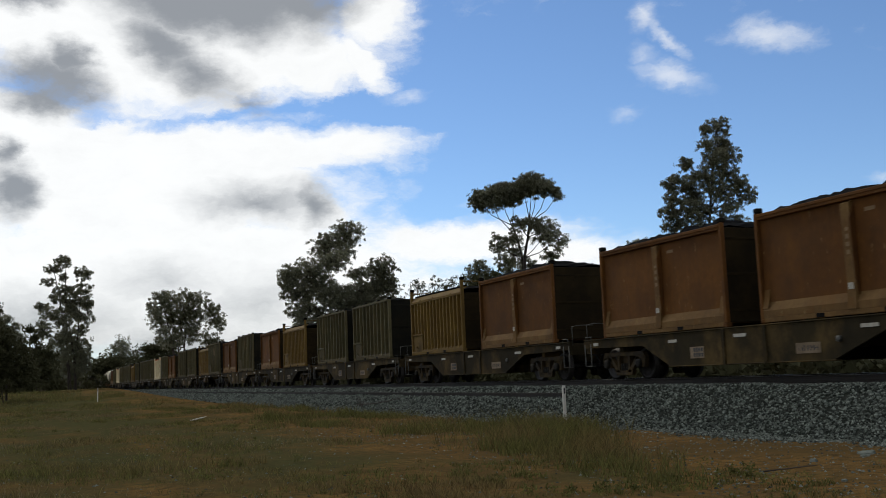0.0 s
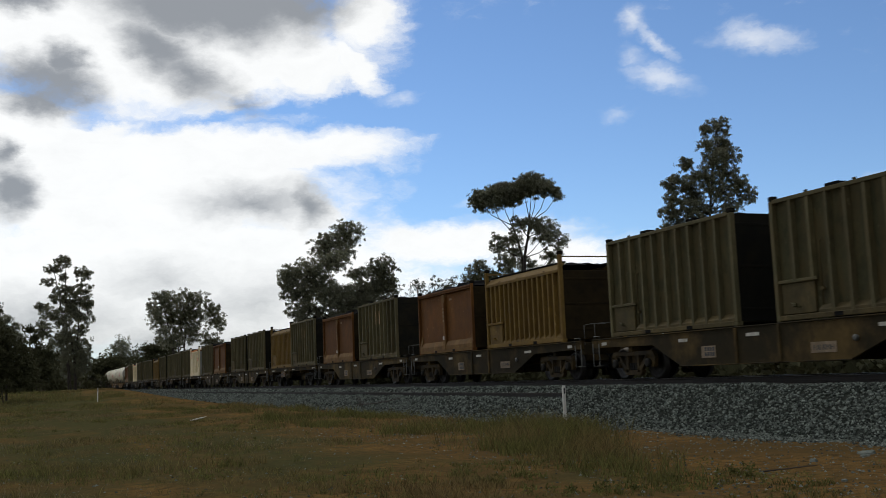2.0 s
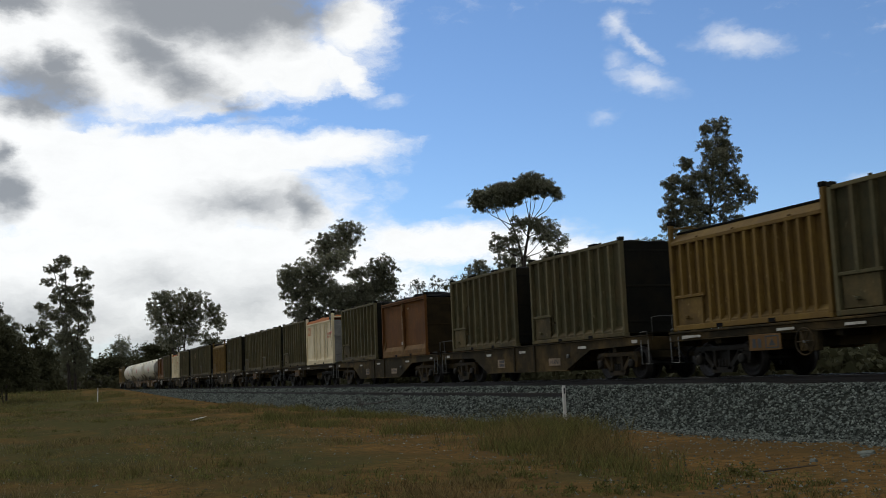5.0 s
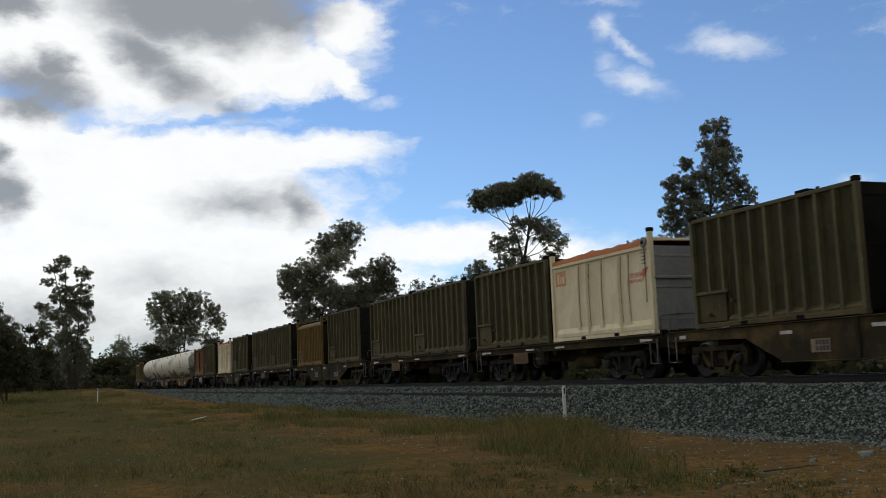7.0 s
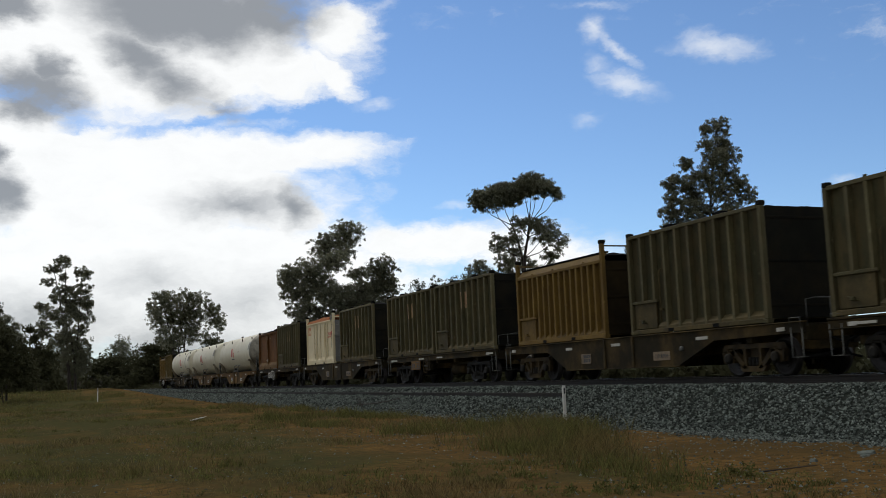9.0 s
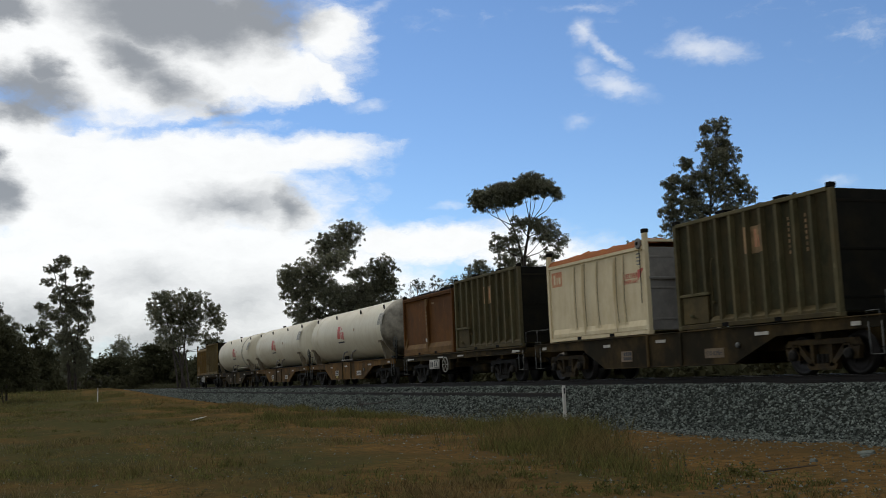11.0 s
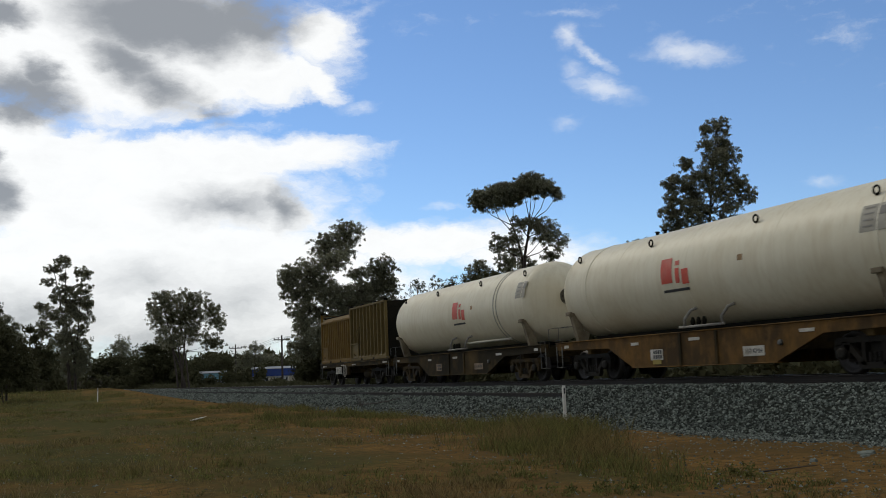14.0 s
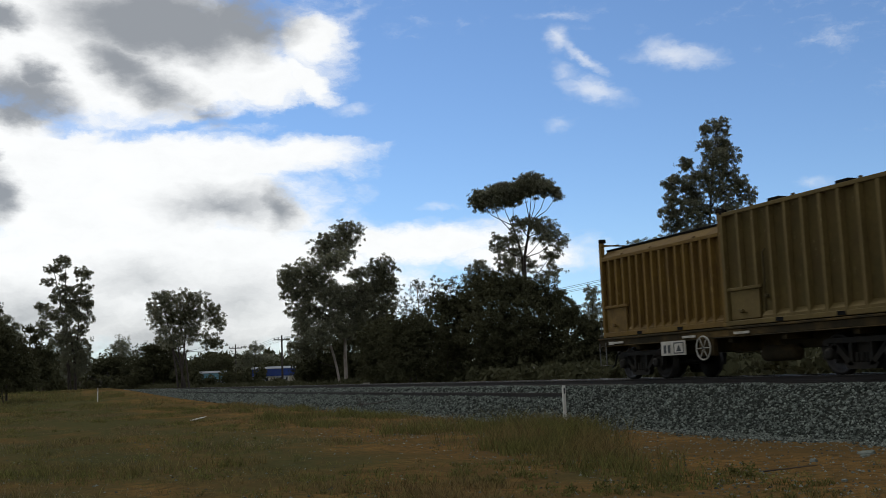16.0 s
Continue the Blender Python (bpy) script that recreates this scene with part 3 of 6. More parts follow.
def ribbed_container(mat, count, h, post_h, rib_w, rib_d, label, bevel_top=0.0, load="coal", load_top=0.18, seed=1.0, mark=False, rail=0.12, bars=False):
    """A ribbed steel bulk container with a hatch in the lower corner of each side."""
    t = thing("bulk_container", label, "container", "bulk containers on the train")
    top = h - bevel_top
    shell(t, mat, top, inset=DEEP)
    common_frame(t, top, mat + "_rib", post_h, rail=rail, end_mat="end_brown" if mat == "yellow" else "grime_shade")
    # Ribs take the lighter paint, as if catching light.
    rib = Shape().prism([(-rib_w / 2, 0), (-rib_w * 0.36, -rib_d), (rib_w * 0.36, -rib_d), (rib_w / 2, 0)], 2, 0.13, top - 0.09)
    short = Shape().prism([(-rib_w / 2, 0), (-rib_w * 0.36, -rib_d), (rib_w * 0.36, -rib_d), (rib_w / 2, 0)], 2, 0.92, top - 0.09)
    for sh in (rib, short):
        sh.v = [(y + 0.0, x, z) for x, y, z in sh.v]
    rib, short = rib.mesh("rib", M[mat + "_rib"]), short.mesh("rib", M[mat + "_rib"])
    step = (L_BOX - 0.26) / (count + 1)
    for sx in (-1, 1):
        for k in range(count):
            y = -HL + 0.13 + step * (k + 1)
            over_hatch = y > HL - 0.13 - 1.25
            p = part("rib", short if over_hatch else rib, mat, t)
            p.location = (sx * (HW - DEEP), y, 0)
            if sx > 0:
                p.rotation_euler = (0, 0, math.pi)
        x0, x1 = sorted((sx * (HW - 0.01), sx * (HW - 0.07)))
        hatch = part("hatch", Shape().box(*sorted((sx * (HW - 0.05), sx * (HW - 0.12))), HL - 1.3, HL - 0.2, 0.16, 0.86), WORN_OR_LIT[mat], t, "scuffed discharge hatch")
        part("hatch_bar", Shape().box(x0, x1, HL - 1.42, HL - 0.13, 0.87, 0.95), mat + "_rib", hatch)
        part("hatch_latch", Shape().box(*sorted((sx * (HW + 0.01), sx * (HW - 0.05))), HL - 0.7, HL - 0.58, 0.32, 0.4).tube([(sx * (HW - 0.02), HL - 0.85, 0.3), (sx * (HW - 0.02), HL - 0.5, 0.42)], 0.012), mat, hatch)
        x = sx * (HW - DEEP)
        part("sill_lip", Shape().prism([(x, 0.32), (x + sx * (DEEP - 0.01), 0.2), (x + sx * (DEEP - 0.01), 0.14), (x, 0.14)], 1, -HL + 0.13, HL - 1.42), WORN_OR_LIT[mat], t, "scuffed sloping sill")
        if not bevel_top:
            part("hatch_rod", Shape().tube([(sx * (HW - 0.03), HL - 1.56, 0.3), (sx * (HW - 0.03), HL - 1.56, 1.7), (sx * (HW - 0.08), HL - 1.6, 1.78)], 0.022, 6).box(*sorted((sx * (HW - 0.09), sx * (HW - 0.01))), HL - 1.62, HL - 1.5, 0.62, 0.7), "green_worn", t)
        if bevel_top:
            x = sx * HW
            part("coaming", Shape().prism([(x, top), (x - sx * 0.24, h), (x - sx * 0.3, h), (x - sx * 0.06, top)], 1, -HL + 0.1, HL - 0.1), mat + "_rib", t)
            part("tarp_edge", Shape().box(*sorted((x - sx * 0.2, x - sx * 0.33)), -HL + 0.12, HL - 0.12, h - 0.01, h + 0.05), "coal", t, "dark tarpaulin edge")
        else:
            for y in (-1.5, 0.75):
                part("lid_clamp", Shape().box(*sorted((sx * (HW - 0.3), sx * (HW - 0.02))), y, y + 0.4, top + 0.002, top + 0.075), "coal", t)
        for y in (-1.9, 0.2, 1.7):
            part("tarp_hook", Shape().box(*sorted((sx * (HW - 0.06), sx * HW)), y, y + 0.1, top, top + 0.05), mat, t)
    if bars:
        for sy in (-1, 1):
            part("end_bar", Shape().tube([(-HW + 0.1, sy * (HL - 0.06), post_h - 0.16), (HW - 0.1, sy * (HL - 0.06), post_h - 0.16)], 0.022, 6), mat, t)
        part("ridge_bar", Shape().tube([(-HW + 0.06, HL - 0.06, post_h - 0.2), (-HW + 0.06, HL - 1.1, post_h - 0.27)], 0.018, 6), mat, t)
    pockets(t)
    part("load", load_heap(h - 0.1, h + load_top, seed, 1.04 if not bevel_top else 0.86), load, t, "dark lumpy covered load")
    if mark:
        w = -HW + DEEP
        part("marking", Shape().box(w - 0.007, w - 0.003, -0.5, -0.08, 1.72, 2.38, 0.001), "mark", t, "faded pale orange painted patch")
        for y in (-0.58, 0.0):
            part("marking", Shape().box(-HW + 0.0005, -HW + 0.004, y - 0.045, y + 0.045, 1.72, 2.38, 0.001), "mark", t, "faded pale orange painted patch")
        for y, z0, z1 in ((-0.26, 1.86, 2.3), (-0.4, 1.86, 2.14)):
            part("marking_shape", Shape().box(w - 0.012, w - 0.008, y - 0.05, y + 0.05, z0, z1, 0.001), "faded_red", t)
        for y in (-1.45, -2.03):
            for k in range(7):
                part("number", Shape().box(w - 0.007, w - 0.003, y - 0.03, y + 0.03, 1.55 + 0.13 * k, 1.63 + 0.13 * k, 0.001), "mark", t)
    return t


def smooth_container(seed, mark=True):
    """A smooth rust-brown container with a strap at mid length and a flared lower band."""
    t = thing("bulk_container", "smooth rust-brown steel container heaped with dark ore", "container", "bulk containers on the train")
    h = 2.56
    shell(t, "rust", h - 0.05, inset=0.1)
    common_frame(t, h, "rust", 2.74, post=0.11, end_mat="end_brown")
    for sx in (-1, 1):
        x = sx * (HW - 0.1)
        part("sill_band", Shape().prism([(x, 0.5), (x + sx * 0.1, 0.3), (x + sx * 0.1, 0.14), (x - sx * 0.02, 0.14)], 1, -HL + 0.12, HL - 0.12), "tan", t, "scuffed tan lower band")
        part("strap", Shape().prism([(x, h - 0.1), (x + sx * 0.12, h - 0.16), (x + sx * 0.085, 0.75), (x + sx * 0.125, 0.15), (x, 0.15)], 1, -0.13, 0.13), "tan", t)
        part("strap_lip", Shape().prism([(x, h - 0.15), (x + sx * 0.15, h - 0.5), (x + sx * 0.11, 0.8), (x + sx * 0.02, 0.4)], 1, -0.17, -0.13), "rust", t)
        part("plate", Shape().box(*sorted((sx * (HW + 0.03), sx * (HW + 0.036))), -0.1, 0.06, 0.56, 0.7, 0.002), "sign", t, "small white data plate")
        part("rim", Shape().box(*sorted((sx * (HW + 0.02), sx * (HW - 0.09))), -HL + 0.11, HL - 0.11, h - 0.03, h + 0.05), "rust", t)
        for y in (-HL + 0.2, HL - 0.2):
            part("brace", Shape().prism([(x, 0.8), (x + sx * 0.1, 0.35), (x, 0.35)], 1, y - 0.1, y + 0.1), "tan", t)
    part("number", Shape().box(-HW + 0.094, -HW + 0.098, -0.75, -0.45, h - 0.4, h - 0.32, 0.001), "pale", t, "faded pale painted number bar")
    if mark:
        for k in range(6):
            part("number", Shape().box(-HW - 0.009, -HW - 0.004, -0.05, 0.05, 1.3 + 0.17 * k, 1.4 + 0.17 * k, 0.001), "pale", t, "faded pale painted number bar")
    pockets(t)
    part("load", load_heap(h - 0.04, h + 0.3, seed, 1.14, 52), "coal", t, "dark lumpy ore load")
    return t


def text_shape(words, size):
    cu = bpy.data.curves.new("lettering", "FONT")
    cu.body, cu.size, cu.extrude, cu.align_x = words, size, 0.002, "CENTER"
    ob = bpy.data.objects.new("lettering", cu)
    me = bpy.data.meshes.new_from_object(ob)
    bpy.data.objects.remove(ob)
    return me


def white_container():
    """A cream-white container with curved ribs and an orange-red tarpaulin."""
    t = thing("bulk_container", "cream-white container with orange-red tarpaulin top", "container", "bulk containers on the train")
    h = 2.52
    shell(t, "white", h - 0.05, inset=0.05)
    common_frame(t, h, "white", 2.98, post=0.14, end_mat="grey_grime_shade")
    for sx in (-1, 1):
        x = sx * (HW - 0.05)
        for y, w in ((-1.68, 0.045), (-1.22, 0.06), (-0.12, 0.045), (0.7, 0.06), (1.3, 0.045)):
            prof = []
            for k in range(9):
                z = 0.2 + (h - 0.35) * k / 8
                prof.append((y + 0.08 * math.sin(math.pi * k / 8) * (1 if y < 0.5 else 0.8) - 0.1, z))
            sh = Shape()
            for (ya, za), (yb, zb) in zip(prof, prof[1:]):
                d = 0.09 if w > 0.05 else 0.045
                sh.add([(x, ya - w, za), (x + sx * d, ya - w * 0.4, za), (x + sx * d, ya + w * 0.4, za), (x, ya + w, za), (x, yb - w, zb), (x + sx * d, yb - w * 0.4, zb), (x + sx * d, yb + w * 0.4, zb), (x, yb + w, zb)], [(0, 1, 5, 4), (1, 2, 6, 5), (2, 3, 7, 6)])
            part("rib", sh, "white", t)
            # Dark strip beside the rib draws its shadow gap.
            seam = Shape()
            for (ya, za), (yb, zb) in zip(prof, prof[1:]):
                seam.add([(x + sx * 0.006, ya - w - 0.02, za), (x + sx * 0.006, ya - w, za), (x + sx * 0.006, yb - w, zb), (x + sx * 0.006, yb - w - 0.02, zb)], [(0, 1, 2, 3)])
            part("dirt_seam", seam, "grime_shade", t, "dark strip drawn as shade beside the rib")
            part("rib_foot", Shape().prism([(y - 0.2, 0.42), (y + 0.08, 0.42), (y + 0.3, 0.14), (y - 0.42, 0.14)], 0, *sorted((x, x + sx * 0.03))), "white", t)
        part("coaming", Shape().prism([(sx * HW, h), (sx * (HW - 0.12), h + 0.17), (sx * (HW - 0.2), h + 0.17), (sx * (HW - 0.1), h)], 1, -HL + 0.14, HL - 0.14), "red_tarp", t, "orange-red tarpaulin edge")
    winch = part("winch", Shape().lathe([(-HW - 0.05, 0.13), (-HW - 0.04, 0.15), (-HW + 0.01, 0.15)], 0, 18, (0, -HL + 0.3, 2.6)), "grey_grime_shade", t, "round grey winch wheel")
    part("hub", Shape().lathe([(-HW - 0.075, 0.05), (-HW - 0.05, 0.06)], 0, 12, (0, -HL + 0.3, 2.6)), "grime_shade", winch)
    for z, m in ((2.62, "white"), (1.55, "grey_grime_shade")):
        part("end_beam", Shape().box(-HW + 0.1, HW - 0.1, -HL - 0.03, -HL + 0.05, z, z + 0.08), m, t)
    part("emblem", Shape().box(-HW + 0.044, -HW + 0.048, 2.05, 2.75, 1.82, 2.3, 0.001), "faded_red", t, "faded red square emblem")
    for k, (a, b, c, d) in enumerate(((2.5, 2.62, 1.9, 2.22), (2.35, 2.42, 1.9, 2.12), (2.14, 2.28, 1.9, 2.12))):
        part("emblem_shape", Shape().box(-HW + 0.039, -HW + 0.043, a, b, c, d, 0.001), "white", t)
    me = text_shape("DELIVER", 0.21)
    me.materials.append(M["red"])
    me.transform(Matrix(((0, 0, 1, 0), (-1, 0, 0, 0), (0, 1, 0, 0), (0, 0, 0, 1))))
    me.transform(Matrix.Translation((-HW + 0.044, -2.14, 1.66)))
    part("lettering", me, "red", t, "red painted slogan lettering")
    me = text_shape("EVERY DAY", 0.15)
    me.materials.append(M["red"])
    me.transform(Matrix(((0, 0, 1, 0), (-1, 0, 0, 0), (0, 1, 0, 0), (0, 0, 0, 1))))
    me.transform(Matrix.Translation((-HW + 0.044, -2.14, 1.51)))
    part("lettering", me, "red", t, "red painted slogan lettering")
    part("pennant", Shape().prism([(-2.52, 1.86), (-2.88, 1.92), (-2.52, 1.56)], 0, -HW + 0.044, -HW + 0.048), "red", t, "red triangular pennant")
    for k in range(4):
        part("number", Shape().box(-HW + 0.044, -HW + 0.048, -2.72, -2.5, 2.3 - 0.1 * k, 2.34 - 0.1 * k, 0.001), "grey_grime_shade", t)
    part("sill_band", Shape().prism([(-HW + 0.05, 0.42), (-HW - 0.005, 0.26), (-HW - 0.005, 0.15), (-HW + 0.04, 0.15)], 1, -HL + 0.14, HL - 0.3), "white", t, "sloping lower band")
    part("winch_strap", Shape().box(-HW - 0.006, -HW + 0.004, -HL + 0.27, -HL + 0.3, 0.9, 2.5, 0.001), "grime_shade", t, "hanging dark strap")
    pockets(t)
    part("load", load_heap(h + 0.08, h + 0.34, 9.0, 1.02), "red_tarp", t, "taut orange-red tarpaulin")
    return t


R_TANK, L_TANK = 1.42, 14.9


def tank(emblem, belt, stained):
    """A long cylindrical tank with domed ends, brackets and a red emblem."""
    t = thing("tank_container", "long dusty-white cylindrical tank with red emblem", "tank", "tanks on the train")
    h, zc = L_TANK / 2, R_TANK + 0.1
    dome = 0.82
    prof = [(-h + dome, R_TANK), (h - dome, R_TANK)]
    body = Shape().lathe(prof, 1, 96, (0, 0, zc))
    body.f, body.s = body.f[:-2], body.s[:-2]
    part("barrel", body, "tank", t)
    for sy in (-1, 1):
        prof = []
        for k in range(13):
            a = math.pi / 2 * k / 12
            prof.append((sy * (h - dome + dome * math.sin(a)), max(0.01, R_TANK * math.cos(a) ** 0.8)))
        part("dome", Shape().lathe(prof, 1, 96, (0, 0, zc)), "tank_grime" if sy < 0 and stained else "tank", t, "domed tank end stained with dust" if stained else "")
        part("weld_seam", Shape().lathe([(sy * (h - dome) - 0.02, R_TANK - 0.005), (sy * (h - dome) - 0.012, R_TANK + 0.007), (sy * (h - dome) + 0.012, R_TANK + 0.007), (sy * (h - dome) + 0.02, R_TANK - 0.005)], 1, 96, (0, 0, zc)), "tank", t)
        # saddle brackets under both ends
        for sx in (-1, 1):
            x = sx * 1.12
            y = sy * (h - 0.9)
            part("saddle", Shape().prism([(x - sx * 0.3, 0.0), (x + sx * 0.02, 0.0), (sx * 1.33, 0.72), (sx * 1.4, 0.86), (sx * 1.2, 0.9), (sx * 1.0, 0.5)], 1, y - 0.09, y + 0.09), "saddle", t)
            part("saddle_cap", Shape().box(*sorted((sx * 1.36, sx * 1.46)), y - 0.15, y + 0.15, 0.8, 0.92), "saddle", t)
    if belt:
        man = part("manhole", Shape().lathe([(-1 * (h - 0.1), 0.3), (-1 * (h + 0.05), 0.3)], 1, 20, (0, 0, zc + 0.12)), "tank_grime", t, "round bolted manhole cover")
        part("manhole_hub", Shape().lathe([(-1 * (h + 0.03), 0.13), (-1 * (h + 0.1), 0.1)], 1, 14, (0, 0, zc + 0.12)), "grey_grime_shade", man)
        for k in range(10):
            a = k * 0.628
            part("bolt", Shape().box(-0.02, 0.02, *sorted((-1 * (h + 0.04), -1 * (h + 0.075))), -0.02, 0.02).mesh("bolt", M["grime_shade"]), "grime_shade", man).location = (0.24 * math.cos(a), 0, zc + 0.12 + 0.24 * math.sin(a))
    for y in ([5.4] if not belt else [-4.25, -4.5]):
        part("hoop", Shape().lathe([(y - 0.03, R_TANK), (y - 0.02, R_TANK + 0.018), (y + 0.02, R_TANK + 0.018), (y + 0.03, R_TANK)], 1, 96, (0, 0, zc)), "data" if belt else "tank", t, "thin steel hoop")
    # Added dark block shuts out the sky between barrel and wagon.
    part("underframe", Shape().box(-0.5, 0.5, -h + 1.0, h - 1.0, 0.004, 0.13), "grime_shade", t, "dark block added under the barrel to close the gap")
    for y in (-3.4, 0.1, 3.6):
        part("weld_seam", Shape().lathe([(y - 0.015, R_TANK - 0.004), (y - 0.008, R_TANK + 0.005), (y + 0.008, R_TANK + 0.005), (y + 0.015, R_TANK - 0.004)], 1, 96, (0, 0, zc)), "tank", t)
    for y in (-6.4, -2.5, 2.1, 6.2):
        a = radians(43)
        sx = -math.cos(a) * R_TANK
        z = zc + math.sin(a) * R_TANK
        part("lifting_lug", Shape().tube([(sx - 0.06, y + 0.09 * math.cos(q * 0.6283), z + 0.06 + 0.09 * math.sin(q * 0.6283)) for q in range(11)], 0.024, 6, cap=False).box(sx - 0.07, sx + 0.06, y - 0.03, y + 0.03, z - 0.06, z + 0.0), "grime_shade", t)
    for y in (3.0, 3.4):
        part("top_valve", Shape().lathe([(zc + R_TANK - 0.03, 0.06), (zc + R_TANK + 0.1, 0.045)], 2, 12, (0, y, 0)).box(-0.08, 0.08, y - 0.03, y + 0.03, zc + R_TANK + 0.1, zc + R_TANK + 0.14), "grime_shade", t)
    # emblem on the side: red shapes on a pale panel, curved with the barrel

    def decal(y0, y1, a0, a1, lift, mat, label="", n=12):
        sh, verts = Shape(), []
        for k in range(n + 1):
            a = radians(a0 + (a1 - a0) * k / n)
            for y in (y0, y1):
                verts.append((-math.cos(a) * (R_TANK + lift), y, zc + math.sin(a) * (R_TANK + lift)))
        return part("decal", sh.add(verts, [(2 * k, 2 * k + 1, 2 * k + 3, 2 * k + 2) for k in range(n)]), mat, t, label)

    e = emblem - 2.0
    for y0, y1, a0, a1 in ((2.1, 2.62, -9, 18), (1.76, 1.95, -10, 6), (1.76, 1.95, 9, 14), (1.36, 1.66, -12, 4)):
        decal(y0 + e, y1 + e, a0, a1, 0.012, "red", "red emblem shape")
    decal(1.4 + e, 2.6 + e, -19, -16, 0.012, "ink", "dark bar under the emblem")
    decal(-6.9, -6.15, 6, 30, 0.006, "data", "faded grey data panel")
    for k in range(4):
        decal(-6.52, -6.24, 10 + 5.5 * k, 11.4 + 5.5 * k, 0.012, "grey_grime_shade")
    decal(-6.88, -6.68, 19, 27, 0.012, "grey_grime_shade")
    decal(-2.3, -2.1, 2, 8, 0.008, "mark", "small rust stain")
    # discharge pipes and valves under the middle
    part("discharge_pipe", Shape().tube([(-1.25, -1.2, 0.1), (-1.25, 0.75, 0.1)], 0.035, 8), "grey_grime_shade", t)
    for y in (-1.1, 0.5):
        part("branch_pipe", Shape().tube([(-1.25, y, 0.1), (-1.25, y, 0.3), (-1.25, y - 0.3, 0.52), (-1.1, y - 0.36, 0.58)], 0.04, 8), "grey_grime_shade", t)
    for y in (-0.3, -0.05, 0.2):
        part("valve", Shape().lathe([(0.14, 0.05), (0.24, 0.07), (0.34, 0.03)], 2, 10, (-1.2, y, 0)), "grime_shade", t)
    if belt:
        part("side_pipe", Shape().tube([(-1.18, -5.2, 0.3), (-1.18, -1.2, 0.3)], 0.045, 8), "data", t, "long pale pipe")
    return t


# --- wagons ---
def wheelset(parent, y):
    sh = Shape()
    for sx in (-1, 1):
        sh.lathe([(sx * 0.68, 0.2), (sx * 0.68, 0.49), (sx * 0.71, 0.49), (sx * 0.72, 0.46), (sx * 0.82, 0.455), (sx * 0.82, 0.38), (sx * 0.78, 0.36), (sx * 0.78, 0.14), (sx * 0.84, 0.1)], 0, 28)
    sh.tube([(-1.0, 0, 0), (1.0, 0, 0)], 0.08, 10)
    for sx in (-1, 1):
        for k in range(3):
            a = k * 2.094
            sh.box(*sorted((sx * 0.78, sx * 0.8)), 0.22 * math.cos(a) - 0.03, 0.22 * math.cos(a) + 0.03, 0.22 * math.sin(a) - 0.03, 0.22 * math.sin(a) + 0.03)
    ob = part("wheelset", sh, "wheel", parent)
    ob.location = (0, y, 0.455)
    return ob


WHEEL_MESH = {}


def bogie(parent, y, mat):
    """A three-piece bogie with two wheelsets."""
    b = part("bogie", Shape().box(-0.95, 0.95, -0.22, 0.22, 0.42, 0.8, 0.03).box(-0.35, 0.35, -0.35, 0.35, 0.75, 0.93), mat, parent)
    b.location = (0, y, 0)
    for sx in (-1, 1):
        x0, x1 = sorted((sx * 0.93, sx * 1.06))
        sh = Shape()
        # cast frame: top chord, slanting arms, spring seat, axle boxes
        sh.prism([(-1.18, 0.62), (-1.05, 0.8), (1.05, 0.8), (1.18, 0.62), (1.0, 0.6), (0.9, 0.68), (-0.9, 0.68), (-1.0, 0.6)], 0, x0, x1)
        for sy in (-1, 1):
            sh.prism([(sy * 0.95, 0.7), (sy * 0.72, 0.7), (sy * 0.2, 0.2), (sy * 0.36, 0.2)], 0, x0, x1)
            sh.prism([(sy * 0.34, 0.68), (sy * 0.24, 0.68), (sy * 0.24, 0.22), (sy * 0.34, 0.22)], 0, x0, x1)
            sh.prism([(sy * 1.18, 0.64), (sy * 0.68, 0.64), (sy * 0.72, 0.34), (sy * 1.12, 0.34)], 0, x0, x1)
        sh.prism([(-0.5, 0.26), (0.5, 0.26), (0.4, 0.12), (-0.4, 0.12)], 0, x0, x1)
        part("side_frame", sh, mat, b)
        for sy in (-1, 1):
            part("axle_cap", Shape().lathe([(sx * 1.05, 0.13), (sx * 1.13, 0.13), (sx * 1.15, 0.08)], 0, 14, (0, sy * 0.88, 0.455)), "bogie", b)
        for k in (-0.14, 0.0, 0.14):
            part("spring", Shape().lathe([(0.26 + 0.03 * j, 0.058 if j % 2 else 0.046) for j in range(8)], 2, 10, (sx * 1.0, k, 0)), "bogie", b)
    for sy in (-1, 1):
        if "w" not in WHEEL_MESH:
            WHEEL_MESH["w"] = wheelset(b, 0).data
            bpy.data.objects.remove(b.children[-1])
        w = part("wheelset", WHEEL_MESH["w"], "wheel", b)
        w.location = (0, sy * 0.88, 0.455)
    return b


def coupler(parent, y, sy):
    part("coupler", Shape().box(-0.11, 0.11, *sorted((y, y + sy * 0.5)), 0.75, 0.98).prism([(-0.2, y + sy * 0.45), (0.2, y + sy * 0.45), (0.17, y + sy * 0.72), (0.0, y + sy * 0.8), (-0.17, y + sy * 0.66)], 2, 0.72, 1.0), "bogie", parent)
    part("brake_hose", Shape().tube([(-0.4, y, 0.85), (-0.4, y + sy * 0.3, 0.75), (-0.36, y + sy * 0.5, 0.45), (-0.3, y + sy * 0.75, 0.38)], 0.03, 6), "coal", parent)


